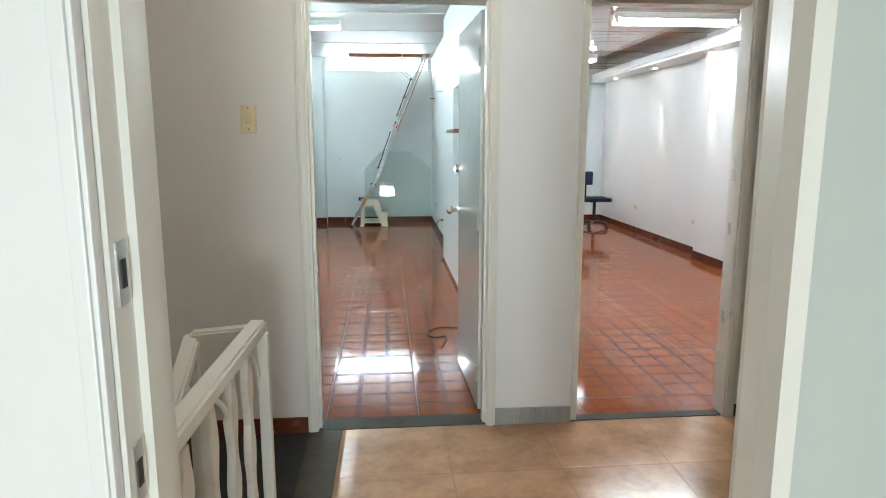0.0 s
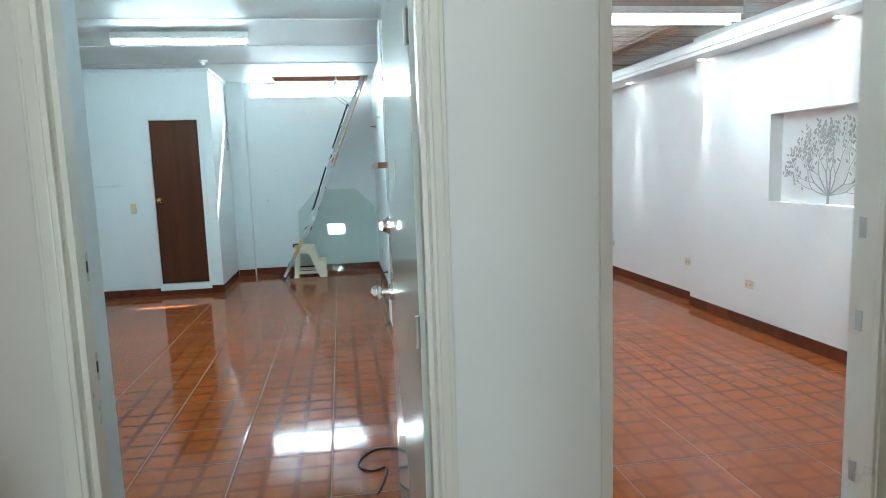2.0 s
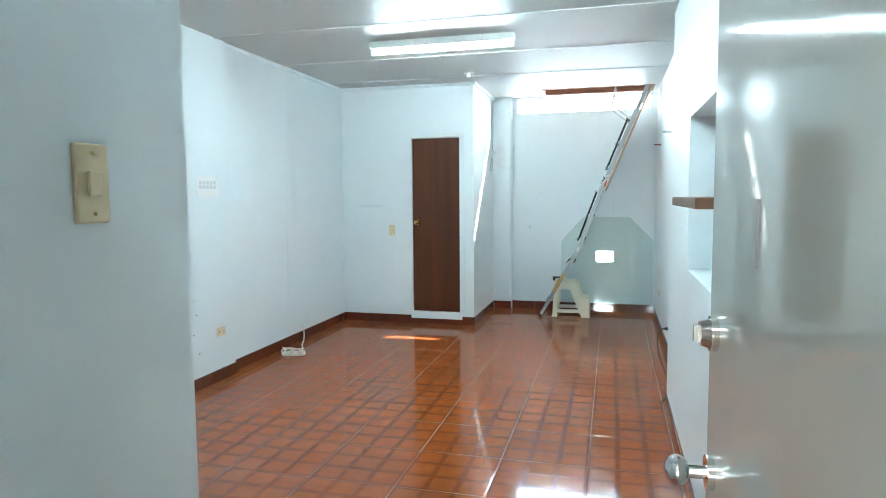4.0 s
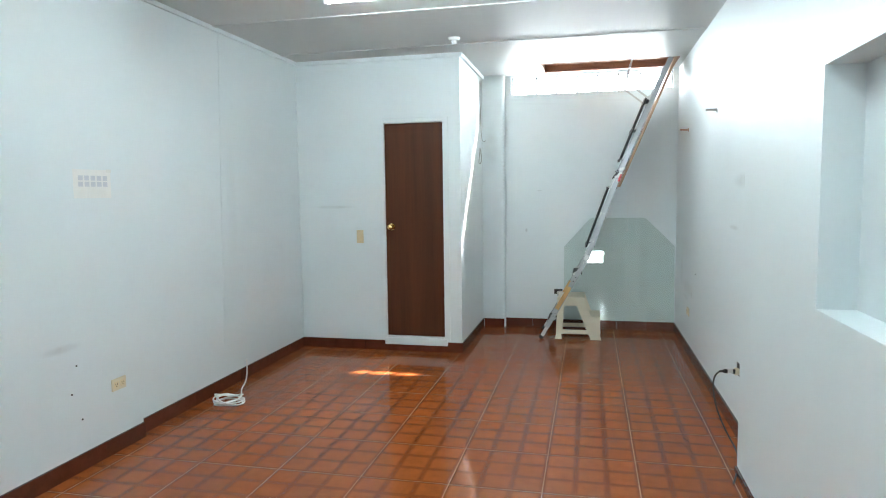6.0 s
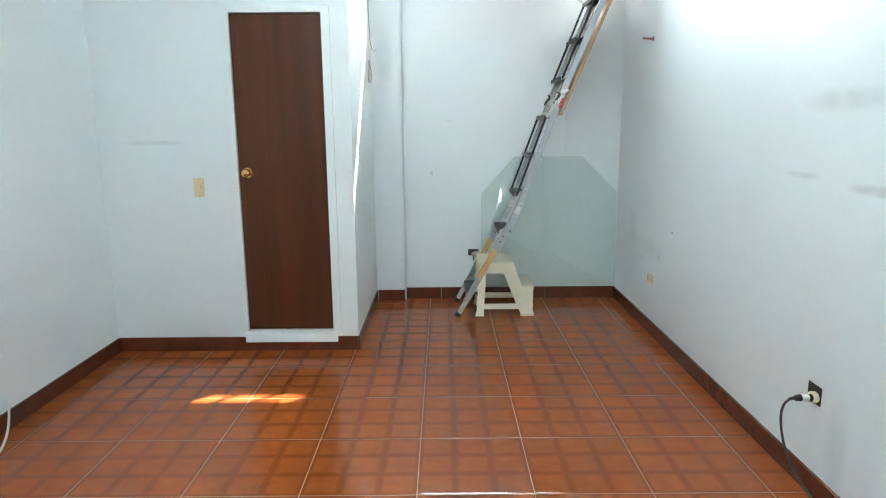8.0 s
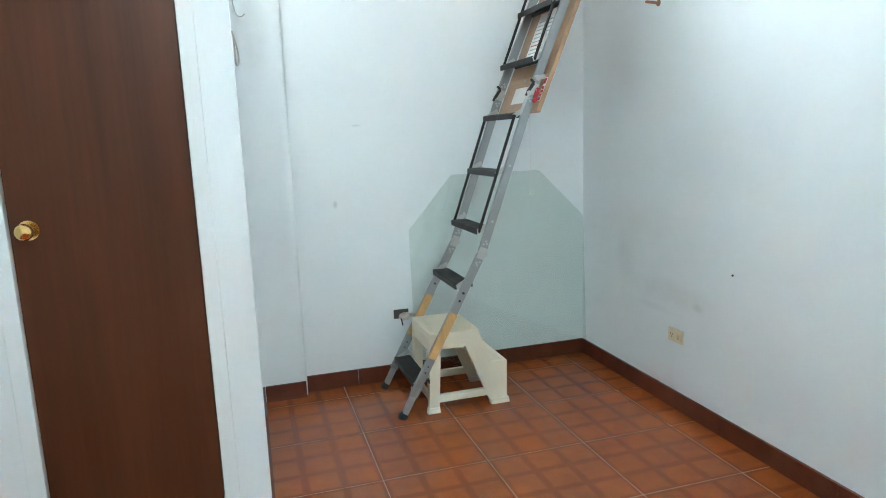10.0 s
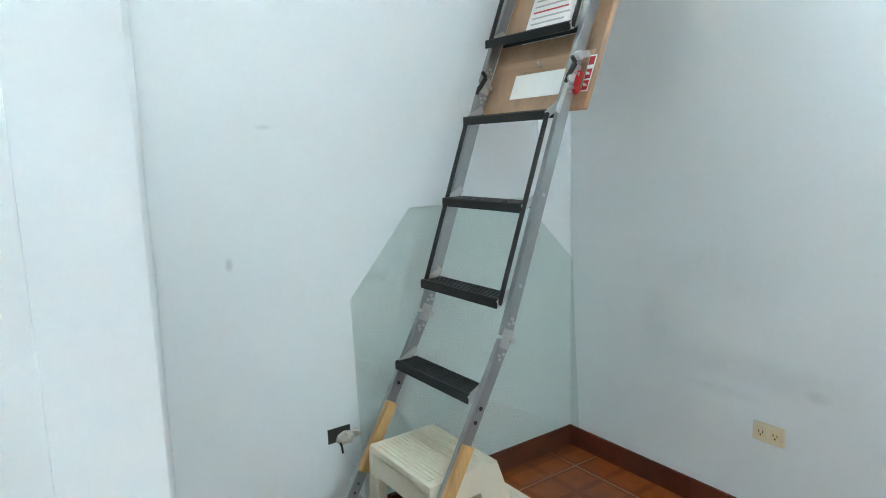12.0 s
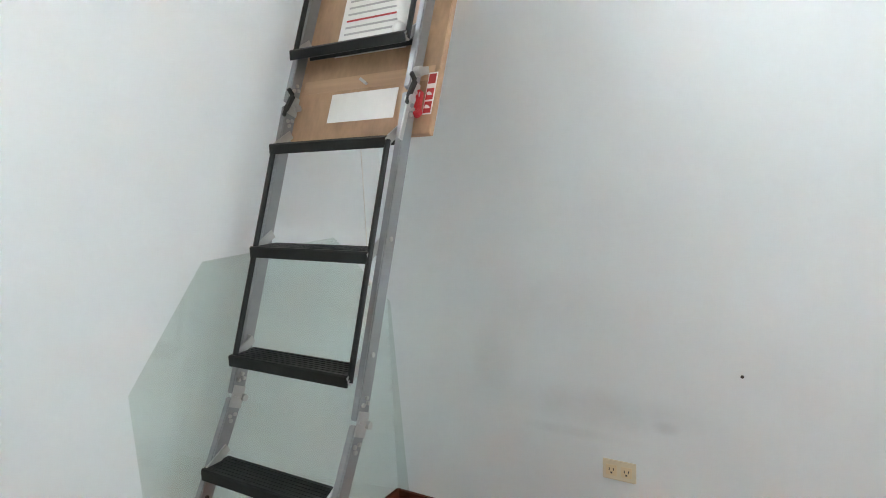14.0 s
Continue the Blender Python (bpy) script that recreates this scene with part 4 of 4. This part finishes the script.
# ---- electrical plates ----
def outlet(material):
    o = thing("wall_outlet", Matrix(), "ivory double wall outlet", "outlet", "wall outlets")
    part("plate", bx(-0.058, 0.058, -0.008, 0, -0.036, 0.036, bevel=0.004), material, o)
    for x in (-0.026, 0.026):
        f = part("face", bx(x - 0.019, x + 0.019, -0.0105, -0.008, -0.019, 0.019, bevel=0.001), M_PLATE, o)
        for dx in (-0.007, 0.007):
            part("slot", bx(x + dx - 0.0015, x + dx + 0.0015, -0.0112, -0.0104, -0.002, 0.008), M_SLOT, f)
        part("slot", bx(x - 0.003, x + 0.003, -0.0112, -0.0104, -0.012, -0.006), M_SLOT, f)
    return o


o1 = outlet(M_PLATE2)
o1.matrix_basis = pose(1.113, 9.775, 0.39, 0, 0, -90)
copy_thing(o1, pose(-2.505, 6.80, 0.40, 0, 0, 90))
copy_thing(o1, pose(4.03, 6.02, 0.375, 0, 0, -90))
copy_thing(o1, pose(4.14, 7.20, 0.405, 0, 0, -90))
copy_thing(o1, pose(4.14, 9.1, 0.40, 0, 0, -90))


def switch(h, w):
    s = thing("light_switch", Matrix(), "ivory wall switch plate", "switch", "light switches")
    part("plate", bx(-w / 2, w / 2, -0.008, 0, -h / 2, h / 2, bevel=0.004), M_PLATE, s)
    part("toggle", bx(-0.012, 0.012, -0.015, -0.008, -0.02, 0.02, bevel=0.003), M_PLATE, s)
    for z in (-h * 0.38, h * 0.38):
        part("screw", rod(bmesh.new(), (0, -0.008, z), (0, -0.010, z), 0.003, 10), M_BRASS, s)
    return s


s1 = switch(0.125, 0.068)
s1.matrix_basis = pose(-0.29, YD, 1.518)
copy_thing(s1, pose(-0.205, 3.08, 1.52, 0, 0, 90))
copy_thing(s1, pose(-1.93, YBATH, 1.097))

# broken socket on the far wall
BS = thing("broken_socket", (-0.10, YF, 0.39), "broken open wall socket with hanging wires", "socket")
part("cavity", bx(-0.155, -0.065, YF - 0.003, YF + 0.001, 0.375, 0.43), M_SLOT, BS)
b = ball(bmesh.new(), (-0.088, YF - 0.012, 0.387), 0.03, (1.3, 0.6, 0.8), seg=10)
ball(b, (-0.045, YF - 0.010, 0.395), 0.016, (1.4, 0.6, 0.8), seg=8)
for v in b.verts:
    v.co += Vector((rnd.uniform(-1, 1), rnd.uniform(-0.5, 0.5), rnd.uniform(-1, 1))) * 0.005
part("socket_body", b, M_PLASTER, BS, "chipped ivory socket body")
cable("wire", [(-0.12, YF - 0.004, 0.395), (-0.115, YF - 0.025, 0.38), (-0.11, YF - 0.022, 0.355), (-0.108, YF - 0.02, 0.335)], 0.004, M_RUBBER, BS)
cable("wire", [(-0.07, YF - 0.008, 0.40), (-0.05, YF - 0.02, 0.415), (-0.03, YF - 0.016, 0.40), (-0.025, YF - 0.01, 0.385)], 0.003, M_WHITEP, BS)

# hole in the right wall with a plug and black cord
HS = thing("wall_socket_hole", (XR, 7.70, 0.41), "open socket hole with chipped plaster and a plug", "socket")
part("cavity", bx(XR - 0.003, XR + 0.001, 7.665, 7.755, 0.375, 0.45), M_SLOT, HS)
b = ball(bmesh.new(), (XR - 0.016, 7.69, 0.405), 0.026, (0.8, 1, 0.8), seg=10)
for v in b.verts:
    v.co += Vector((rnd.uniform(-1, 1), rnd.uniform(-1, 1), rnd.uniform(-1, 1))) * 0.004
part("socket_body", b, M_PLATE2, HS, "loose ivory socket body")
PC = thing("power_cord", (1.07, 7.5, 0), "black power cord plugged into the open socket", "cord")
b = rod(bmesh.new(), (XR - 0.022, 7.685, 0.405), (XR - 0.042, 7.683, 0.406), 0.015, 12)
part("plug_face", b, M_RUBBER, PC, smooth=True)
b = rod(bmesh.new(), (XR - 0.042, 7.683, 0.406), (XR - 0.072, 7.681, 0.407), 0.014, 12, 0.013)
part("adapter", b, M_WHITEP, PC, "pale grey plug adapter", smooth=True)
b = rod(bmesh.new(), (XR - 0.072, 7.681, 0.407), (XR - 0.092, 7.68, 0.407), 0.014, 12, 0.012)
rod(b, (XR - 0.092, 7.68, 0.407), (XR - 0.118, 7.68, 0.405), 0.008, 12, 0.005)
part("plug", b, M_RUBBER, PC, smooth=True)
cable("cord", [(XR - 0.11, 7.68, 0.405), (0.965, 7.68, 0.39), (0.955, 7.66, 0.30), (0.975, 7.62, 0.18), (1.02, 7.52, 0.07), (1.06, 7.40, 0.006),
               (1.03, 7.25, 0.006), (0.95, 7.0, 0.006)], 0.005, M_RUBBER, PC)

# white cable coil on the floor
CC = thing("cable_coil", (-2.31, 7.66, 0), "white coiled cable lying by the baseboard", "cable")
pts = []
for i in range(64):
    a = i / 63 * 2 * math.pi * 5
    r = 0.105 + 0.018 * math.sin(i * 1.7)
    pts.append((-2.31 + r * math.cos(a), 7.66 + r * 0.9 * math.sin(a), 0.012 + 0.07 * i / 63 * (0.7 + 0.3 * math.sin(i * 0.9))))
pts += [(-2.33, 7.85, 0.06), (-2.40, 8.05, 0.03), (-2.47, 8.20, 0.08), (-2.52, 8.28, 0.16)]
cable("coil", pts, 0.0055, M_WHITEP, CC)

# plaster seam up the left wall
b = bmesh.new()
for i in range(22):
    za, zb = 0.35 + 0.11 * i, 0.35 + 0.11 * (i + 1)
    bar(b, (XL, 8.0 + 0.038 * za + rnd.uniform(-0.003, 0.003), za), (XL, 8.0 + 0.038 * zb + rnd.uniform(-0.003, 0.003), zb + 0.004), 0.007, 0.004, up=(1, 0, 0))
struct("wall_seam", b, M_WALL, "faint raised plaster seam on the white wall", "seam")

# paper notice
PN = thing("paper_notice", (-2.505, 6.69, 1.58), "white printed paper notice taped to the wall", "notice")
part("sheet", bx(-2.5045, -2.5032, 6.55, 6.83, 1.50, 1.66), M_PAPER, PN)
for i in range(5):
    for k in range(2):
        y0 = 6.585 + 0.046 * i
        part("print_block", bx(-2.5032, -2.5026, y0, y0 + 0.034, 1.565 + 0.034 * k, 1.592 + 0.034 * k), M_FAINT, PN)
part("tape", bx(-2.5033, -2.5022, 6.80, 6.835, 1.645, 1.665), M_WHITEP, PN)

# wall pegs, hanging wire, detector base
for x, y, z in ((XR, 8.626, 2.074), (XR, 9.983, 2.058)):
    b = rod(bmesh.new(), (x, y, z), (x - 0.075, y, z + 0.004), 0.007, 10)
    rod(b, (x, y, z), (x - 0.004, y, z), 0.016, 12)
    tagged(obj("wall_peg", b, M_HATCH if y > 9 else M_ZINC, True), "short peg stub standing out of the wall", "peg", "wall pegs")
HW = thing("hanging_wires", (XBOX, 10.463, 1.9), "loose wires and a wire loop on the wall", "wires")
cable("wire", [(XBOX, 10.523, 2.70), (XBOX + 0.006, 10.533, 2.4), (XBOX + 0.008, 10.523, 2.15), (XBOX + 0.03, 10.503, 2.02), (XBOX + 0.07, 10.483, 2.06)], 0.003, M_IRON, HW)
cable("wire", [(XBOX + 0.004, 10.503, 1.98), (XBOX + 0.02, 10.493, 1.92), (XBOX + 0.03, 10.463, 1.83), (XBOX + 0.012, 10.403, 1.80),
               (XBOX + 0.006, 10.383, 1.83), (XBOX + 0.012, 10.453, 1.92), (XBOX + 0.004, 10.493, 1.98)], 0.004, M_IRON, HW)
for x, y, z, nx in ((XR, 9.395, 0.78, -1), (-2.505, 6.493, 0.588, 1), (-2.505, 6.513, 0.282, 1), (-2.505, 6.45, 0.44, 1)):
    tagged(obj("wall_plug", rod(bmesh.new(), (x - nx * 0.002, y, z), (x + nx * 0.004, y, z), 0.005, 12), M_SLOT), "small dark screw plug in the plaster", "plug", "wall plugs")
LB = thing("lamp_base", (-0.87, 8.874, H), "round white ceiling lamp base without a bulb", "lamp")
part("rose", rod(bmesh.new(), (-0.87, 8.874, H), (-0.87, 8.874, H - 0.022), 0.05, 24, 0.042), M_WHITEP, LB)
part("socket", rod(bmesh.new(), (-0.87, 8.874, H - 0.022), (-0.87, 8.874, H - 0.05), 0.022, 20, 0.018), M_WHITEP, LB)

# shelf, intercom, floor cord near the door
SH = thing("wall_shelf", (1.0, 3.8, 1.49), "brown wooden wall shelf on a metal bracket", "shelf")
part("board", bx(0.745, 0.998, 3.55, 4.04, 1.468, 1.490, bevel=0.003), M_SHELF, SH)
b = bxs((0.990, 0.999, 3.60, 3.625, 1.30, 1.466), (0.80, 0.999, 3.60, 3.625, 1.456, 1.466))
bar(b, (0.99, 3.612, 1.33), (0.84, 3.612, 1.455), 0.01, 0.016, up=(0, 1, 0))
part("bracket", b, M_RISER, SH)
IC = thing("intercom_phone", (1.0, 4.3, 1.15), "pale grey wall intercom handset with a coiled cord", "intercom")
part("base", bx(0.962, 0.999, 4.20, 4.29, 1.02, 1.24, bevel=0.010), M_WHITEP, IC)
part("handset", bxs((0.925, 0.965, 4.212, 4.262, 1.03, 1.23), (0.905, 0.93, 4.212, 4.262, 1.175, 1.23), (0.905, 0.93, 4.212, 4.262, 1.03, 1.08), bevel=0.008), M_WHITEP, IC)
cable("cord", [(0.95, 4.24, 1.03), (0.95, 4.23, 0.95), (0.96, 4.24, 0.88), (0.975, 4.25, 0.95), (0.98, 4.25, 1.02)], 0.004, M_WHITEP, IC)
cable("floor_cord", [(0.985, 4.35, 0.30), (0.98, 4.33, 0.05), (0.93, 4.30, 0.006), (0.83, 4.25, 0.006), (0.72, 4.32, 0.006), (0.62, 4.20, 0.006),
                     (0.60, 4.08, 0.006), (0.70, 4.02, 0.006), (0.76, 4.12, 0.006), (0.74, 3.95, 0.006), (0.69, 3.81, 0.006)], 0.005, M_RUBBER,
      None, "loose black cord lying on the tiles", "cord")


# ---- lamps ----
def tube_lamp(length, tube):
    t = thing("fluorescent_lamp", Matrix(), "white ceiling batten with a lit fluorescent tube", "lamp", "fluorescent lamps")
    part("batten", bx(-length / 2 - 0.02, length / 2 + 0.02, -0.045, 0.045, -0.05, 0.0, bevel=0.004), M_WHITEP, t)
    # flange added above the tube to hold its light off the ceiling
    part("light_shield", prism(bmesh.new(), [(-0.085, -0.066), (-0.05, -0.05), (0.05, -0.05), (0.085, -0.066), (0.085, -0.064), (0.05, -0.046), (-0.05, -0.046), (-0.085, -0.064)], -length / 2, length / 2, "x"), M_WHITEP, t)
    for s in (-1, 1):
        part("lamp_holder", bx(s * (length / 2 + 0.008) - 0.012, s * (length / 2 + 0.008) + 0.012, -0.018, 0.018, -0.105, -0.045, bevel=0.003), M_WHITEP, t)
    part("tube", rod(bmesh.new(), (-length / 2, 0, -0.085), (length / 2, 0, -0.085), 0.014, 16), tube, t, "glowing white tube", smooth=True)
    return t


tl = tube_lamp(1.16, M_TUBE)
tl.matrix_basis = pose(-0.77, 7.385, H)
copy_thing(tl, pose(-0.16, 5.32, H))
for x, y in ((3.13, 5.85), (2.75, 8.9), (2.2, 4.0)):
    for d in (-0.065, 0.065):
        if x == 3.13 and d < 0:
            tb = tube_lamp(1.16, M_TUBE_B)
            tb.matrix_basis = pose(x, y + d, 2.618)
        else:
            copy_thing(tb, pose(x, y + d, 2.618))


HL = thing("hall_lamp", (0.5, 1.5, 2.75), "round warm white ceiling lamp in the hall", "lamp")
part("base", rod(bmesh.new(), (0.5, 1.5, 2.75), (0.5, 1.5, 2.72), 0.13, 32), M_WHITEP, HL)
part("globe", ball(bmesh.new(), (0.5, 1.5, 2.72), 0.115, (1, 1, 0.55), seg=24), M_GLOBE, HL, "glowing opal globe", smooth=True)


def downlight():
    d = thing("downlight", Matrix(), "small round recessed downlight in the cornice", "lamp", "downlights")
    part("ring", rod(bmesh.new(), (0, 0, 0), (0, 0, -0.006), 0.042, 24, 0.038), M_WHITEP, d)
    part("lens", rod(bmesh.new(), (0, 0, -0.006), (0, 0, -0.008), 0.028, 20), M_SPOT, d, "glowing warm white lens")
    return d


dl = downlight()
dl.matrix_basis = pose(3.97, 6.72, 2.385)
for x, y in ((3.97, 5.05), (3.97, 3.5), (4.02, 8.35), (4.02, 9.9), (3.3, 10.543), (2.3, 10.543)):
    copy_thing(dl, pose(x, y, 2.385))
for x, y in ((3.97, 3.5), (3.97, 5.05), (3.97, 6.72), (4.02, 8.35), (4.02, 9.9), (3.3, 10.58)):
    ld = bpy.data.lights.new("downlight_beam", "SPOT")
    ld.energy, ld.spot_size, ld.spot_blend, ld.shadow_soft_size, ld.color = BEAM, radians(15), 0.7, 0.015, (1.0, 0.95, 0.90)
    new("downlight_beam", ld).matrix_world = look((x, y, 2.372), (x + 0.13, y, 1.3))

# ---- second room: chair, metal tree ----
CH = thing("office_chair", (3.70, 9.75, 0), "navy blue swivel office chair on a black base", "chair")
cx, cy = 3.70, 9.75
b = bmesh.new()
box(b, cx - 0.22, cx + 0.22, cy - 0.21, cy + 0.21, 0.43, 0.49, bevel=0.025)
part("seat", b, M_BLUE, CH, smooth=True)
b = bmesh.new()
box(b, cx - 0.20, cx + 0.02, cy + 0.17, cy + 0.22, 0.68, 0.90, bevel=0.02)
part("backrest", b, M_BLUE, CH, smooth=True)
b = bar(bmesh.new(), (cx - 0.05, cy, 0.42), (cx - 0.09, cy + 0.21, 0.44), 0.03, 0.04)
bar(b, (cx - 0.09, cy + 0.215, 0.43), (cx - 0.09, cy + 0.225, 0.78), 0.02, 0.05)
part("back_bar", b, M_RUBBER, CH)
part("column", rod(bmesh.new(), (cx, cy, 0.09), (cx, cy, 0.43), 0.026, 16), M_RUBBER, CH)
for i in range(5):
    a = math.radians(72 * i + 20)
    ex, ey = cx + 0.25 * math.cos(a), cy + 0.25 * math.sin(a)
    part("leg", bar(bmesh.new(), (cx, cy, 0.10), (ex, ey, 0.075), 0.035, 0.03, up=(0, 0, 1), bevel=0.004), M_RUBBER, CH)
    part("castor", rod(bmesh.new(), (ex - 0.02, ey, 0.028), (ex + 0.02, ey, 0.028), 0.027, 16), M_RUBBER, CH)

TA = thing("metal_tree_art", (4.12, 5.2, 1.12), "grey metal tree silhouette with leaves in the recess", "wall art")
rt = random.Random(11)
tree = bmesh.new()
leaves = []


def branch(p, ang, length, r, depth):
    bend = 0.13 * math.copysign(1, math.pi / 2 - ang) + rt.uniform(-0.12, 0.12)
    for k in range(3):
        q = (p[0] + length / 3 * math.cos(ang), p[1] + length / 3 * math.sin(ang))
        if not (BY0 + 0.05 < q[0] < BY1 - 0.05 and BZ0 + 0.03 < q[1] < BZ1 - 0.05):
            return
        rod(tree, (4.118, p[0], p[1]), (4.118, q[0], q[1]), r, 6, r * 0.92)
        s = rt.choice((-1, 1))
        if depth < 2 or (depth == 2 and k == 1):
            leaves.append((q[0] - s * 0.022 * math.sin(ang), q[1] + s * 0.022 * math.cos(ang)))
        p, ang, r = q, ang + bend, r * 0.92
    if depth:
        for s in (-1, 1):
            branch(q, ang + s * rt.uniform(0.25, 0.55), length * rt.uniform(0.78, 0.98), r * 0.8, depth - 1)


rod(tree, (4.118, 5.26, 1.101), (4.118, 5.26, 1.17), 0.009, 8, 0.008)
for a in (0.12, 0.5, 0.95, 1.4, 1.8, 2.2, 2.65, 3.02):
    branch((5.26, 1.165), a, 0.17, 0.0055, 3)
part("branch", tree, M_IRON, TA)
leaf = None
for y, z in leaves:
    if BY0 + 0.04 < y < BY1 - 0.04 and z < BZ1 - 0.04:
        if leaf is None:
            leaf = part("leaf", ball(bmesh.new(), (0, 0, 0), 0.012, (0.25, 0.7, 1.4), seg=8), M_IRON, TA)
            lf = leaf
        else:
            lf = under(new("leaf", leaf.data), TA)
        lf.matrix_basis = pose(4.116, y, z, rt.uniform(-70, 70))


# ---- skirtings of short tiles ----
def skirting(name, runs, material, label, h=0.094, step=0.32, t=0.012):
    """runs: (axis, fixed, from, to, side); pieces stand on the side given, away from the wall."""
    root = tagged(new(name), label, "baseboard", kind="structure")
    for ax, fx, a, c, s in runs:
        n = max(1, round((c - a) / step))
        w = (c - a) / n
        for i in range(n):
            lo, hi = a + i * w + 0.001, a + (i + 1) * w - 0.001
            f0, f1 = sorted((fx, fx + s * (t + 0.0006 * (i % 3))))
            bm = bx(f0, f1, lo, hi, 0, h) if ax == "x" else bx(lo, hi, f0, f1, 0, h)
            part("tile", bm, material, root)
    return root


skirting("baseboard", [("x", XL, 7.0, YBATH, 1), ("x", -2.505, 3.33, 7.0, 1), ("y", YBATH, XL + 0.014, XBOX, -1), ("x", XBOX, YBATH - 0.012, YF - 0.08, 1),
                       ("y", YF - 0.075, XBOX + 0.014, -0.70, -1), ("y", YF, -0.69, XR, -1), ("x", XR, 7.18, YF - 0.014, -1)], M_BASE,
         "dark red-brown tile skirting")
skirting("baseboard_entry", [("x", 1.0, YR, 7.17, -1)], M_BASE, "low red-brown tile skirting by the door", h=0.03)
skirting("baseboard_second_room", [("x", 4.14, 6.97, YF, -1), ("x", 4.03, YB, 6.97, -1), ("y", YF, 1.27, 4.126, -1)], M_BASE, "dark red-brown tile skirting")


# ---- floor tiles ----
def slab(x0, x1, y0, y1, t=0.006):
    """A tile with softly cushioned edges: rings of inset and depth from the foot to the face."""
    bm = bmesh.new()
    rings = [[bm.verts.new(p) for p in ((x0 + c, y0 + c, z), (x1 - c, y0 + c, z), (x1 - c, y1 - c, z), (x0 + c, y1 - c, z))]
             for c, z in ((0, -t), (0, -0.0014), (0.002, -0.0009), (0.005, -0.0004), (0.010, 0))]
    bm.faces.new(rings[-1])
    for r0, r1 in zip(rings, rings[1:]):
        for i in range(4):
            bm.faces.new((r0[i], r0[(i + 1) % 4], r1[(i + 1) % 4], r1[i]))
    return bm


def lay(floor, material, size, gap, ox, oy, x0, x1, y0, y1, seed):
    r = random.Random(seed)
    whole = bpy.data.meshes.new("tile")
    bm = slab(gap / 2, size - gap / 2, gap / 2, size - gap / 2)
    bm.to_mesh(whole)
    bm.free()
    whole.materials.append(material)
    i0, i1 = math.floor((x0 - ox) / size), math.ceil((x1 - ox) / size)
    j0, j1 = math.floor((y0 - oy) / size), math.ceil((y1 - oy) / size)
    for i in range(i0, i1):
        for j in range(j0, j1):
            a, c = ox + i * size, oy + j * size
            ax, bx_, ay, by = max(a, x0), min(a + size, x1), max(c, y0), min(c + size, y1)
            if bx_ - ax < 0.02 or by - ay < 0.02:
                continue
            if ax == a and bx_ == a + size and ay == c and by == c + size:
                me = whole
            else:
                me = bpy.data.meshes.new("tile_cut")
                bm = slab(max(ax - a, gap / 2), min(bx_ - a, size - gap / 2), max(ay - c, gap / 2), min(by - c, size - gap / 2))
                bm.to_mesh(me)
                bm.free()
                me.materials.append(material)
            ob = new("tile", me)
            ob.matrix_basis = pose(a, c, r.uniform(0, 0.0002), r.uniform(-0.02, 0.02), r.uniform(-0.02, 0.02), 0)
            ob.parent = floor


lay(FLOOR_A, M_TILE, 0.48, 0.0026, 0.0, 7.68, XL, XR + 0.02, 2.72, YF, 1)
lay(FLOOR_B, M_TILE_B, 0.48, 0.0026, 1.36, 7.68, 1.27, 4.14, 2.66, YF, 2)
lay(FLOOR_H, M_HTILE, 0.49, 0.005, 0.105, 2.13, 0.095, 3.3, 0.30, YD, 3)
